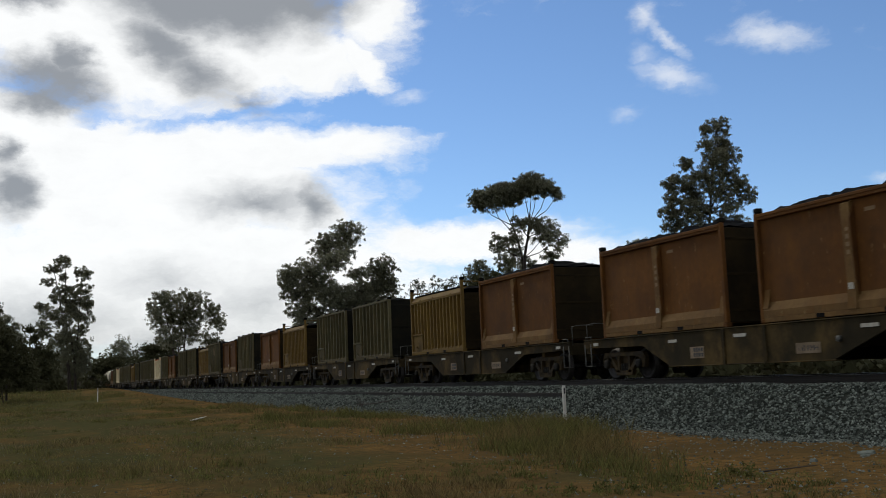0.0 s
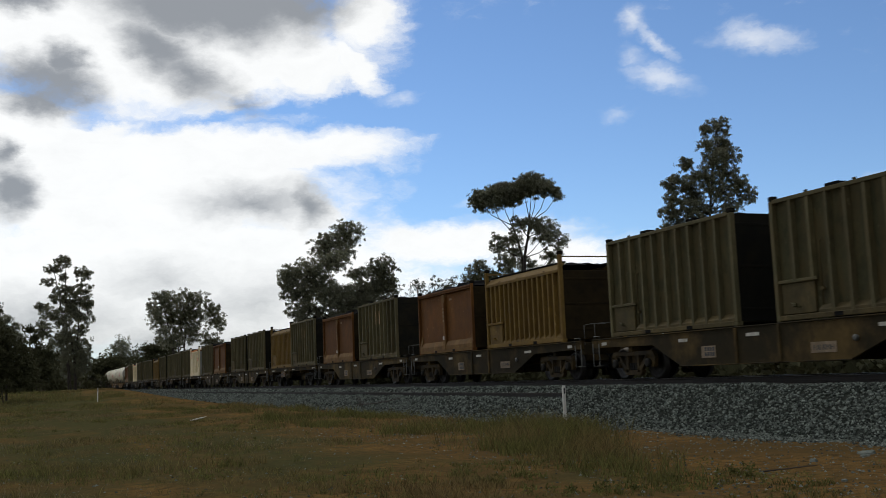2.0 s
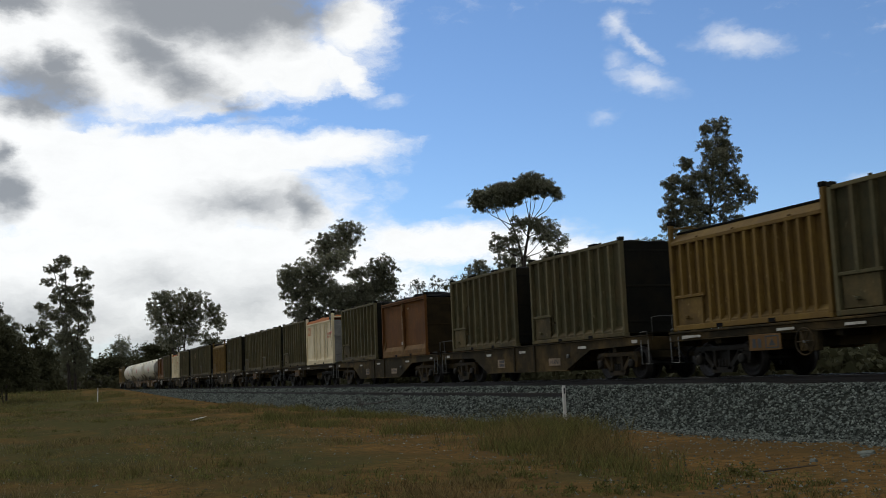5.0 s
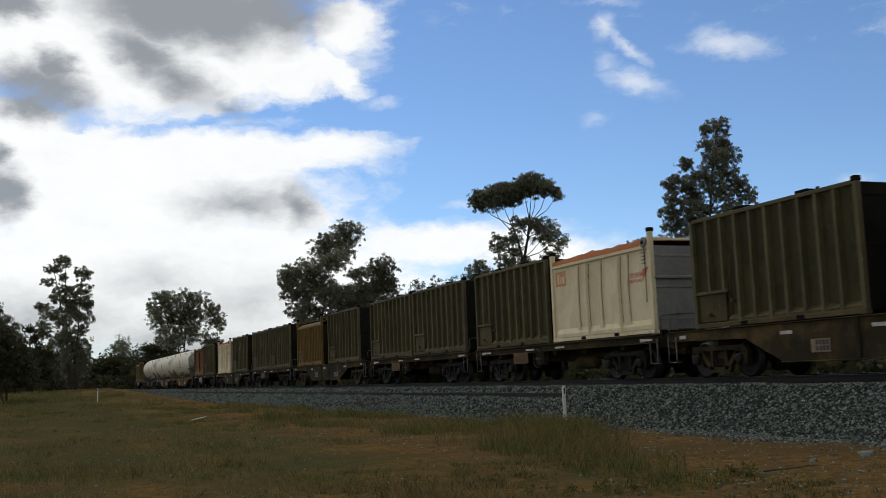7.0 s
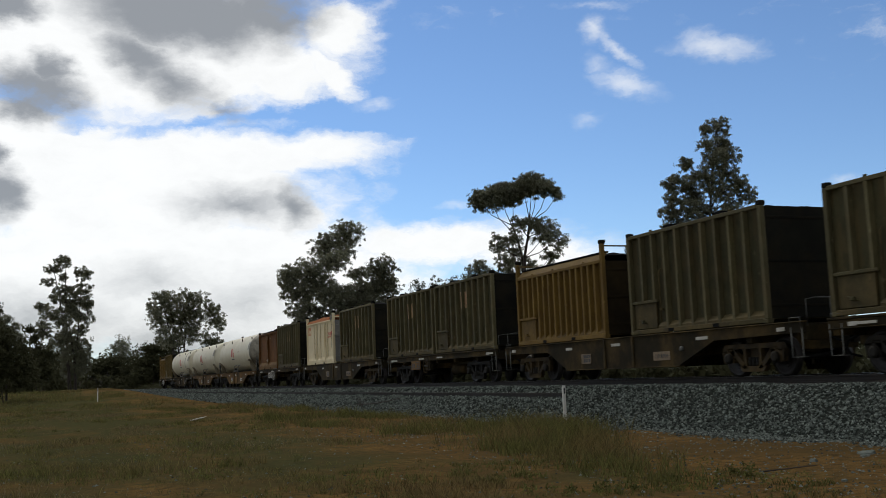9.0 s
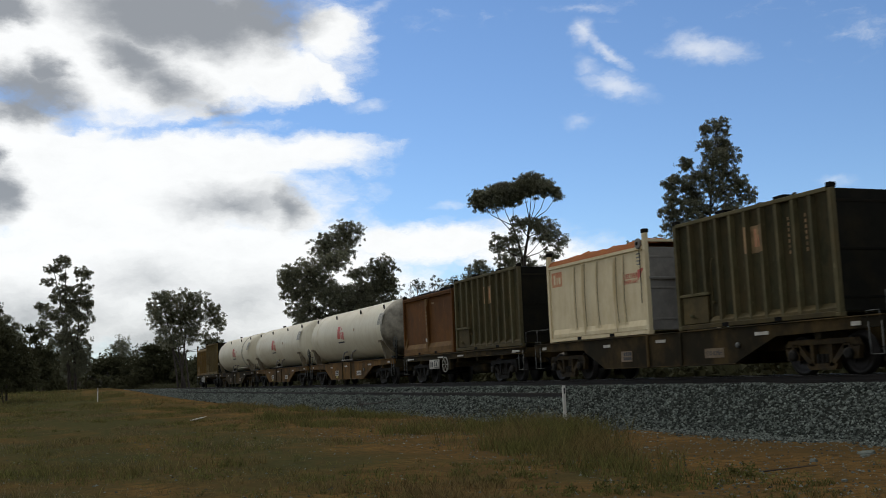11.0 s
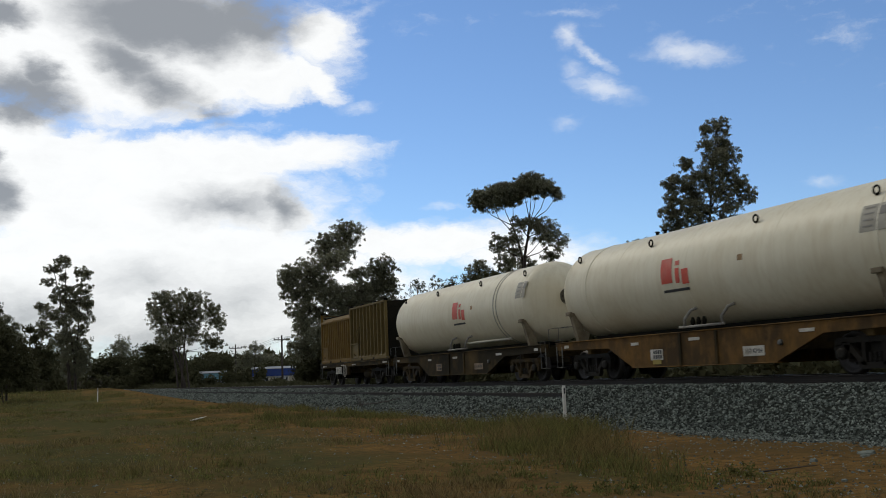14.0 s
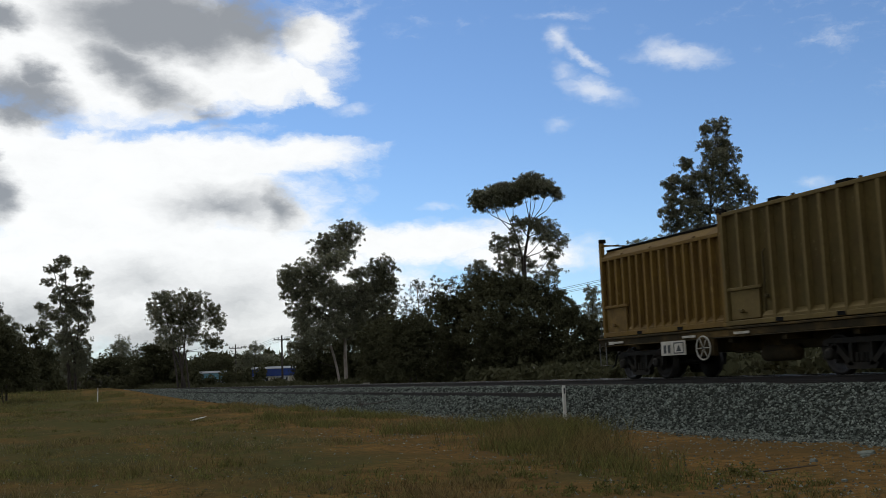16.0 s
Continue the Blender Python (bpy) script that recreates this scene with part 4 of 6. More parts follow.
def steps_and_rails(parent, y, sy):
    for sx in (-1, 1):
        x = sx * 1.2
        part("handrail", Shape().tube([(x, y - sy * 0.1, 1.18), (x, y - sy * 0.1, 1.32), (x, y - sy * 0.45, 1.32), (x, y - sy * 0.45, 1.18)], 0.012, 6), "steel", parent)
        part("grab_hoop", Shape().tube([(x * 0.9, y, 1.1), (x * 0.9, y, 1.72), (x * 0.7, y, 1.76), (x * 0.25, y, 1.76)], 0.012, 6), "steel", parent)
        part("step", Shape().tube([(x, y - sy * 0.05, 1.1), (x, y - sy * 0.05, 0.42), (x, y - sy * 0.42, 0.42), (x, y - sy * 0.42, 1.1)], 0.016, 6).box(*sorted((x - sx * 0.14, x)), *sorted((y - sy * 0.05, y - sy * 0.42)), 0.41, 0.43), "steel", parent)
        part("reflector", Shape().box(*sorted((sx * 1.21, sx * 1.222)), *sorted((y - sy * 0.9, y - sy * 0.62)), 1.03, 1.12, 0.002), "sign", parent, "white reflector plate")


def skeletal_wagon(mat="frame", bogie_mat="bogie"):
    """A skeletal container wagon with deep fish-bellied side sills."""
    w = thing("container_wagon", "skeletal container wagon with deep fish-bellied sills" + (" in dirty yellow" if mat == "frame_yellow" else " in grimy dark steel"), "wagon", "wagons of the train")
    h = 7.95
    for sx in (-1, 1):
        x0, x1 = sorted((sx * 1.12, sx * 1.2))
        part("side_sill", Shape().prism([(-h, 0.98), (-h, 1.2), (h, 1.2), (h, 0.98), (4.6, 0.93), (3.3, 0.34), (-3.0, 0.34), (-4.6, 0.93)], 0, x0, x1), mat, w)
        part("upper_flange", Shape().box(*sorted((sx * 1.05, sx * 1.235)), -h, h, 1.202, 1.236), mat, w)
        part("lower_flange", Shape().box(*sorted((sx * 1.05, sx * 1.225)), -3.05, 3.35, 0.31, 0.34), mat, w)
        for y in (-0.75, 0.85):
            part("stiffener", Shape().box(*sorted((sx * 1.2, sx * 1.24)), y - 0.06, y + 0.06, 0.34, 1.2), "frame", w)
        for y, z, a, b_, m in ((-2.2, 0.62, 0.4, 0.24, "speed_plate"), (2.0, 0.66, 0.3, 0.3, "speed_plate"), (3.1, 1.0, 0.2, 0.08, "sign"), (0.2, 1.02, 0.24, 0.08, "sign"), (-4.1, 1.02, 0.25, 0.08, "sign")):
            if mat == "frame_yellow" and m == "speed_plate":
                m = "sign"
            p = part("sill_plate", Shape().box(*sorted((sx * 1.2, sx * 1.212)), y - a, y + a, z - b_ / 2, z + b_ / 2, 0.002), m, w, "small painted data plate")
        part("lamp_bracket", Shape().lathe([(sx * 1.2, 0.07), (sx * 1.25, 0.07), (sx * 1.26, 0.03)], 0, 10, (0, -3.2, 0.78)), "steel", w)
    part("centre_sill", Shape().box(-0.35, 0.35, -h, h, 0.6, 1.18), "frame", w)
    for y in (-7.85, -5.9, -3.0, -0.75, 0.85, 3.0, 5.9, 7.85):
        part("cross_bearer", Shape().box(-1.12, 1.12, y - 0.1, y + 0.1, 0.8, 1.18), "frame", w)
    part("brake_cylinder", Shape().lathe([(1.2, 0.05), (1.25, 0.16), (2.1, 0.16), (2.15, 0.1)], 1, 14, (0.6, 0, 0.55)), "frame", w)
    part("air_reservoir", Shape().lathe([(-2.2, 0.1), (-2.1, 0.2), (-0.9, 0.2), (-0.8, 0.1)], 1, 14, (-0.6, 0, 0.5)), "frame", w)
    for y, z in ((1.9, 0.55), (1.9, 0.68)):
        for k in range(4):
            part("number", Shape().box(-1.216, -1.2125, y - 0.16 + 0.11 * k, y - 0.08 + 0.11 * k, z, z + 0.1, 0.0005), "ink", w)
    me = text_shape("110 KMH", 0.17)
    me.materials.append(M["ink"])
    me.transform(Matrix(((0, 0, 1, 0), (-1, 0, 0, 0), (0, 1, 0, 0), (0, 0, 0, 1))))
    me.transform(Matrix.Translation((-1.2145, -2.2, 0.56)))
    part("lettering", me, "ink", w, "dark speed lettering on the plate")
    if mat == "frame_yellow":
        part("sill_plate", Shape().box(-1.212, -1.2, 1.8, 2.2, 0.4, 0.53, 0.002), "yellow_plate", w, "yellow data plate")
        ring = Shape().tube([(-1.0, -7.6 + 0.25 * math.cos(k * math.pi / 12), 2.0 + 0.25 * math.sin(k * math.pi / 12)) for k in range(25)], 0.02, 6, cap=False)
        wheel = part("hand_brake_wheel", ring, "steel", w, "pale spoked hand-brake wheel")
        for k in range(5):
            part("spoke", Shape().tube([(-1.0, -7.6, 2.0), (-1.0, -7.6 + 0.25 * math.cos(k * 1.2566), 2.0 + 0.25 * math.sin(k * 1.2566))], 0.012, 5), "steel", wheel)
        part("brake_stand", Shape().box(-0.98, -0.9, -7.68, -7.52, 1.2, 2.1), "grime_shade", w)
    for sy in (-1, 1):
        bogie(w, sy * 5.9, bogie_mat)
        coupler(w, sy * h, sy)
        steps_and_rails(w, sy * h, sy)
    return w


def flat_wagon(board="sign", wheel_mat="steel"):
    """A short container flat with shallow sills, a hand-brake wheel and a board."""
    w = thing("container_wagon", "short flat container wagon with hand-brake wheel and %s board" % ("white" if board == "sign" else "dirty tan"), "wagon", "wagons of the train")
    h = 6.35
    for sx in (-1, 1):
        x0, x1 = sorted((sx * 1.12, sx * 1.2))
        part("side_sill", Shape().box(x0, x1, -h, h, 1.01, 1.18), "frame", w)
        part("upper_flange", Shape().box(*sorted((sx * 1.08, sx * 1.235)), -h, h, 1.18, 1.236), "frame", w)
        part("lower_flange", Shape().box(*sorted((sx * 1.08, sx * 1.22)), -h, h, 0.98, 1.01), "frame", w)
        part("board", Shape().box(*sorted((sx * 1.2, sx * 1.225)), 1.8, 2.95, 0.62, 1.0, 0.004), board, w, "white enamel board" if board == "sign" else "dirty tan board")
        part("board_frame", Shape().box(*sorted((sx * 1.225, sx * 1.23)), 1.87, 1.91, 0.66, 0.96).box(*sorted((sx * 1.225, sx * 1.23)), 2.31, 2.35, 0.66, 0.96).box(*sorted((sx * 1.225, sx * 1.23)), 1.87, 2.35, 0.66, 0.69).box(*sorted((sx * 1.225, sx * 1.23)), 1.87, 2.35, 0.93, 0.96).prism([(1.99, 0.72), (2.23, 0.72), (2.11, 0.9)], 0, *sorted((sx * 1.225, sx * 1.229))), "ink", w)
        for y in (2.5, 2.7):
            part("board_mark", Shape().box(*sorted((sx * 1.225, sx * 1.23)), y, y + 0.12, 0.68, 0.9, 0.001), "ink", w)
        for y in (-5.8, -0.6, 1.6, 5.2):
            part("reflector", Shape().box(*sorted((sx * 1.22, sx * 1.24)), y - 0.3, y + 0.3, 1.05, 1.11, 0.002), "sign", w, "white edge strip")
    # hand-brake wheel
    ring = Shape()
    pts = [(-1.3, 0.9 + 0.3 * math.cos(a * math.pi / 12), 0.76 + 0.3 * math.sin(a * math.pi / 12)) for a in range(25)]
    ring.tube(pts, 0.022, 6, cap=False)
    wheel = part("hand_brake_wheel", ring, wheel_mat, w, "pale spoked hand-brake wheel" if wheel_mat == "pale_steel" else "dull spoked hand-brake wheel")
    for k in range(6):
        a = k * math.pi / 3
        part("spoke", Shape().tube([(-1.3, 0.9, 0.76), (-1.3, 0.9 + 0.3 * math.cos(a), 0.76 + 0.3 * math.sin(a))], 0.014, 5), wheel_mat, wheel)
    part("spindle", Shape().tube([(-1.34, 0.9, 0.76), (-0.9, 0.9, 0.76)], 0.03, 8), "steel", wheel)
    part("brake_bracket", Shape().box(-1.2, -1.05, 0.6, 1.2, 0.55, 1.0), "frame", w)
    part("centre_sill", Shape().box(-0.35, 0.35, -h, h, 0.65, 1.18), "frame", w)
    for y in (-6.2, -4.3, -2.0, 0.0, 2.0, 4.3, 6.2):
        part("cross_bearer", Shape().box(-1.12, 1.12, y - 0.1, y + 0.1, 0.85, 1.18), "frame", w)
    part("air_reservoir", Shape().lathe([(-1.8, 0.1), (-1.7, 0.2), (-0.6, 0.2), (-0.5, 0.1)], 1, 14, (-0.5, 0, 0.55)), "frame", w)
    for sy in (-1, 1):
        bogie(w, sy * 4.3, "bogie")
        coupler(w, sy * h, sy)
        steps_and_rails(w, sy * h, sy)
    return w


def build_train():
    """Builds one of each kind, then copies along the train."""
    green = dict(mat="green", count=9, h=2.86, post_h=2.93, rib_w=0.14, rib_d=0.127)
    kinds = {
        "G": ribbed_container(label="tall olive-green ribbed steel container", seed=1.0, load_top=0.08, **green),
        "M": ribbed_container(label="tall olive-green ribbed container with faded orange mark", seed=2.5, load_top=0.12, mark=True, **green),
        "Y": ribbed_container(mat="yellow", count=14, h=2.62, post_h=2.98, rib_w=0.13, rib_d=0.127, label="mustard-yellow finely ribbed container with raised corner posts", bevel_top=0.22, seed=4.0, load_top=0.08, bars=True, rail=0.14),
        "B": ribbed_container(label="tall olive-green ribbed steel container in a sunlit brownish tone", seed=1.7, load_top=0.06, **{**green, "mat": "olive_tan"}),
        "R": smooth_container(3.0),
        "W": white_container(),
    }
    wagons = {"S": skeletal_wagon(bogie_mat="bogie_yellow"), "F": flat_wagon("sign", "pale_steel"), "f": flat_wagon("tan", "bogie_yellow"), "T": skeletal_wagon("frame_yellow", "bogie")}
    tanks = [tank(0.36, False, True), tank(0.6, False, False), tank(-0.85, True, False)]
    used = set()

    def put(ob, y, z):
        if ob.name in used:
            ob = copy_thing(ob, Matrix.Identity(4))
        used.add(ob.name)
        MOVING.append((ob, y, z))
        ob.matrix_basis = Matrix.Translation((X_TRACK, y, z))
        return ob

    # wagon kind, its two containers, front edge of the first, rear edge of the last
    consist = [("S", "RR", 14.35, 27.77), ("S", "RY", 30.97, 44.87), ("S", "GG", 47.97, 61.53), ("S", "YR", 64.56, 78.05), ("S", "MR", 81.15, 94.39), ("f", "MY", 96.44, 108.66), ("S", "GG", 111.15, 124.57), ("S", "RG", 127.64, 140.85), ("f", "WG", 142.76, 155.22), ("f", "GG", 156.37, 168.77), ("S", "GY", 170.87, 184.43), ("f", "MM", 186.55, 198.95), ("S", "MW", 201.28, 214.82), ("F", "MR", 217.03, 229.43), ("F", "BY", 281.18, 293.25)]
    for kind, boxes, y0, y1 in consist:
        put(wagons[kind], (y0 + y1) / 2, Z_RAIL)
        put(kinds[boxes[0]], y0 + HL, Z_RAIL + Z_BOX)
        put(kinds[boxes[1]], y1 - HL, Z_RAIL + Z_BOX)
    for k, y in enumerate((238.9, 255.6, 272.2)):
        put(wagons["T" if k < 2 else "S"], y, Z_RAIL)
        put(tanks[k], y, Z_RAIL + Z_BOX)


build_train()


# ---- trees ----
def leaf_mesh(name, centres, radii, counts, size, rng, mat, droop=0.6, wide=1.0):
    """Many small pointed leaves in clumps."""
    total = int(sum(counts))
    c = np.repeat(centres, counts, axis=0)
    r = np.repeat(radii, counts)[:, None]
    d = rng.normal(size=(total, 3))
    d /= np.linalg.norm(d, axis=1)[:, None]
    p = c + d * r * (rng.random((total, 1)) ** 0.5) * np.array([1, 1, 0.75])
    a = rng.normal(size=(total, 3))
    a[:, 2] -= droop
    a /= np.linalg.norm(a, axis=1)[:, None]
    b = np.cross(a, rng.normal(size=(total, 3)))
    b /= np.linalg.norm(b, axis=1)[:, None]
    ln = size * (0.6 + 0.8 * rng.random((total, 1)))
    w = ln * (0.22 + 0.16 * rng.random((total, 1))) * wide
    v = np.stack([p + b * w, p + a * ln, p - b * w], 1).reshape(-1, 3)
    f = np.arange(total * 3).reshape(-1, 3)
    return raw_mesh(name, v.tolist(), f.tolist(), mat)


def tree(kind, base, turn, lobes, seed):
    """A tree of trunk, limbs, twigs and clumps of leaves; lobes are (across, up, half width, half height)."""
    name, label = LABELS[kind]
    rng = np.random.default_rng(seed)
    rd = random.Random(seed)
    bush = kind == "bush"
    scale = math.dist(base, (0, 0, 0)) / 80.0
    top = max(l[1] for l in lobes)
    leaf_size = (0.125 if not bush else 0.2) * max(0.85, scale ** 0.8)
    mat = {"bush": "leaf_dark", "twig": "leaf_grey", "pale": "leaf"}.get(kind, "leaf")
    bark = "pale_bark" if kind in ("pale", "twig") else "bark"
    t = thing(name, label, "shrub" if bush else "tree", "gum trees and shrubs")
    t.matrix_basis = pose(*base, 0, 0, turn)
    wood, bole = Shape(), Shape()
    # trunk, or several stems from the ground
    mid = sum(l[0] for l in lobes) / len(lobes)
    stems = []
    n_stem = {"bush": 3, "multi": 5, "slim": 4, "umbrella": 2, "twig": 3, "pale": 2}.get(kind, 1)
    tops = sorted(lobes, key=lambda l: -l[1])
    for k in range(n_stem):
        tx, tz = (tops[0][0], tops[0][1]) if n_stem == 1 else (tops[k % len(tops)][0], tops[k % len(tops)][1])
        if kind == "umbrella":
            tx, tz = ((-0.45, 12.1), (0.95, 13.0))[k]
            fork = ([(0.28, -1.0), (0.3, 3.0), (0.26, 7.0), (0.2, 9.6), (-0.1, 11.0), (-0.45, 12.1)], [(0.3, -1.0), (0.32, 3.0), (0.3, 7.0), (0.35, 9.6), (0.7, 11.2), (0.95, 13.0)])[k]
        pts = []
        lean = (k - (n_stem - 1) / 2) * 0.35
        for j in range(7):
            u = j / 6
            pts.append((lean + (tx - lean) * u ** 1.4 + 0.12 * top / 12 * math.sin(3 * u + k + seed) * u, rd.uniform(-0.12, 0.12) * u * top / 8, -1.0 + (tz + 1.0) * u))
        if kind == "umbrella":
            pts = [(x, 0.05 * k, z) for x, z in fork]
        if kind == "pale":
            low = [(0.0, -1.0), (-0.03, 1.2), (-0.05, 2.4), (-0.02, 3.7), (-1.0, 5.5)] if k == 0 else [(-0.5, -1.0), (-0.6, 0.6), (-0.75, 1.5), (-0.95, 2.4), (-1.2, 3.3)]
            pts = [(x, 0.1 * k, z) for x, z in low] + pts[5:]
        r0 = top * {"pale": 0.0135, "umbrella": 0.012, "gum2": 0.009}.get(kind, 0.016 if n_stem == 1 else (0.011 if kind != "slim" else 0.007))
        (wood if kind != "pale" else bole).tube(pts if kind != "pale" else pts[:5], r0 * (1.0 if kind != "pale" or k == 0 else 0.6), 8, r0 * (0.3 if kind != "pale" else 0.55))
        stems.append(pts)
    centres, radii, counts = [], [], []
    dens = {"twig": 1.1, "bush": 1.2, "multi": 1.8, "gum": 1.9, "pale": 2.3, "gum2": 2.2}.get(kind, 1.7)
    gap = {"bush": -0.5, "twig": -0.15, "umbrella": -0.2, "multi": -0.17, "gum2": -0.19, "pale": -0.27}.get(kind, -0.22)
    left, right = min(l[0] for l in lobes), max(l[0] for l in lobes)
    for lx, lz, rx, rz in lobes:
        crown_top = kind == "umbrella" and lz > 13
        if kind == "umbrella":
            dens = 2.8 if crown_top else 1.9
        grow = {"pale": 1.45, "umbrella": 1.38 if crown_top else 1.35, "gum2": 1.2}.get(kind, 1.1)
        rx, rz = rx * grow, rz * grow
        depth = min(rx, (rx + rz) / 2) * (1.1 if bush else 0.9)
        # limb to the lobe from the nearest lower stem point
        low = [p for s in stems for p in s if p[2] < lz - rz * 0.4] or [stems[0][1]]
        a = min(low, key=lambda p: math.dist((p[0], p[2]), (lx, lz - rz)) + 0.3 * abs(p[2] - (lz - 1.6 * rz)))
        my = rd.uniform(-0.5, 0.5) * depth
        if not bush:
            # the crown is about as deep as it is wide
            u = min(1.0, abs(lx - (left + right) / 2) / max(0.1, (right - left) / 2))
            my = rd.uniform(-1, 1) * 0.3 * (right - left) * math.sqrt(max(0.05, 1 - u * u)) + (0.5 if kind == "pale" else 0.0)
        m = ((a[0] + lx) / 2 + rd.uniform(-0.2, 0.2), (a[1] + my) / 2, (a[2] + lz) / 2 - 0.12 * abs(lx - a[0]))
        e = (lx, my, lz)
        if crown_top:
            # limbs fan out from two forks under the flat crown
            f = (-0.45 if lx < 0.1 else 0.85, 0.0, rd.uniform(11.6, 12.3) if lx < 0.1 else rd.uniform(12.0, 13.0))
            g = (lx, my, lz - 0.1)
            wood.tube([f, ((f[0] + g[0]) / 2 + 0.12 * (g[0] - f[0]), my / 2, (f[2] + g[2]) / 2 - 0.15), g], 0.04, 5, 0.014)
        else:
            wood.tube([a, m, e], top * {"slim": 0.0025, "multi": 0.003}.get(kind, 0.0028), 6, top * 0.001)
        clump = {"bush": 0.4, "slim": 0.15, "multi": 0.19}.get(kind, 0.21) * max(0.8, scale)
        n = max(8, int(dens * (4.6 if not bush else 8.0) * rx * rz / (clump * clump)))
        for k in range(n):
            d = rng.normal(size=3)
            d /= np.linalg.norm(d)
            q = rng.random() ** 0.45 * (1.08 + 0.4 * noise.noise((d[0] * 2 + lx, d[1] * 2 + seed, d[2] * 2)))
            c = np.array([lx + d[0] * rx * q, my + d[1] * depth * q, lz + d[2] * rz * q])
            # ragged edge
            if not crown_top and noise.noise((c[0] * 1.7 + seed, c[1] * 1.7, c[2] * 1.7)) < (gap if kind != "pale" or lz > 9.3 else gap - 0.16):
                continue
            centres.append(c)
            rr = clump * rng.uniform(0.55, 1.15)
            radii.append(rr)
            counts.append(int(rng.uniform(10, 22) * (1.9 if not bush else 1.5) * (1.0 if kind != "twig" else 0.6)))
            if k % 5 == 0 and not bush:
                wood.tube([e, ((e[0] + c[0]) / 2, (e[1] + c[1]) / 2, (e[2] + c[2]) / 2 - 0.08), tuple(c)], top * 0.0018, 4, top * 0.0008, cap=False)
    if bush:
        # twiggy heart that closes the view through
        for lx, lz, rx, rz in lobes:
            for k in range(16):
                d = rng.normal(size=3)
                d *= 0.55 * rng.random() ** 0.4 / np.linalg.norm(d)
                centres.append(np.array([lx + d[0] * rx, d[1] * rx, lz + d[2] * rz]))
                radii.append(0.45 * min(rx, rz))
                counts.append(60)
    if kind == "pale":
        part("trunk", bole, bark, t, "smooth pale trunk")
        part("limb", wood, "bark", t, "dark branching limbs")
    else:
        part("trunk", wood, bark, t, "smooth pale trunk and limbs" if bark == "pale_bark" else "dark trunk and limbs")
    crown = leaf_mesh("crown", np.array(centres), np.array(radii), np.array(counts), leaf_size, rng, M[mat], 0.15 if bush else 1.1, 1.0 if bush else 0.72)
    ob = new("crown", crown)
    ob.parent = t
    return t


LABELS = {"slim": ("gum_tree", "tall slender gum tree with small separate leaf clumps"), "gum": ("gum_tree", "tall thin gum tree with clumped dark foliage"), "gum2": ("gum_tree", "tall dense gum tree with pointed crown"), "bush": ("shrub", "dense dark green shrub beside the railway"), "multi": ("gum_tree", "many-stemmed spreading gum tree with open crown"), "pale": ("gum_tree", "pale-trunked gum tree with drooping dark foliage"), "twig": ("gum_tree", "sparse twiggy half-bare gum tree"), "umbrella": ("gum_tree", "flat-topped umbrella-shaped gum tree with bare limbs")}
tree('slim', (6.1, 160.3, 1.51), -2.2, [(-1.3, 18.6, 1.1, 0.8), (-1.3, 14.2, 1.5, 0.8), (-2.2, 13.1, 1.0, 0.7), (-0.0, 12.8, 1.5, 1.0), (1.9, 12.2, 0.8, 1.1), (-4.2, 12.0, 0.9, 0.5), (-0.8, 11.3, 1.4, 0.9), (-3.1, 10.8, 1.2, 0.9), (2.0, 10.2, 0.9, 0.8), (0.5, 10.3, 1.2, 0.8), (-1.4, 9.6, 1.2, 0.9), (0.9, 8.7, 1.0, 0.7), (-0.8, 7.9, 1.6, 0.9), (0.5, 6.0, 1.9, 1.9), (-1.8, 6.4, 1.4, 1.1), (-1.2, 4.9, 1.0, 0.8), (1.3, 4.0, 1.1, 1.9), (-0.2, 3.1, 1.6, 1.6), (-1.5, 16.4, 0.76, 0.66), (-3.5, 15.6, 1.0, 0.52), (-2.8, 17.6, 1.19, 0.52), (1.3, 16.8, 1.14, 0.98), (1.2, 14.2, 1.38, 1.05), (-4.0, 8.5, 1.04, 1.42)], 11)
tree('gum', (-1.8, 109.2, 1.22), 0.9, [(-0.2, 7.1, 0.7, 0.5), (0.7, 6.4, 0.6, 0.5), (1.2, 5.5, 0.4, 0.5), (-0.6, 6.5, 0.8, 0.5), (0.3, 5.2, 1.1, 0.6), (1.2, 4.3, 0.6, 0.6), (0.0, 5.9, 0.8, 0.5)], 12)
tree('bush', (1.6, 151.2, 1.68), -0.6, [(-1.3, 8.0, 0.5, 0.4), (-0.7, 6.8, 0.6, 0.6), (-0.2, 5.1, 1.1, 0.9), (-0.9, 3.6, 1.1, 1.1), (0.8, 2.8, 1.1, 1.6), (1.1, 4.7, 0.8, 0.7), (-0.6, 1.7, 1.6, 1.3)], 13)
tree('bush', (-2.3, 104.0, 1.26), 1.2, [(-0.4, 4.5, 1.9, 1.5), (-0.3, 2.7, 3.1, 2.5), (1.7, 2.2, 1.2, 1.8), (-2.9, 5.2, 2.8, 3.4)], 14)
tree('bush', (2.6, 248.3, 2.04), -0.6, [(0.5, 5.9, 3.5, 4.0), (-2.9, 4.8, 2.7, 4.0), (2.9, 3.9, 2.7, 3.3)], 15)
tree('gum', (20.1, 252.2, 1.96), -4.6, [(0.0, 9.1, 2.2, 1.8), (-0.4, 6.2, 3.5, 3.0), (-3.1, 3.7, 3.0, 2.5), (2.5, 4.8, 2.7, 2.7)], 16)
tree('bush', (26.2, 238.9, 1.65), -6.3, [(-0.5, 8.0, 2.8, 1.6), (-2.4, 5.4, 3.9, 2.9), (3.0, 6.1, 3.9, 3.3), (1.2, 2.8, 4.4, 2.3)], 17)
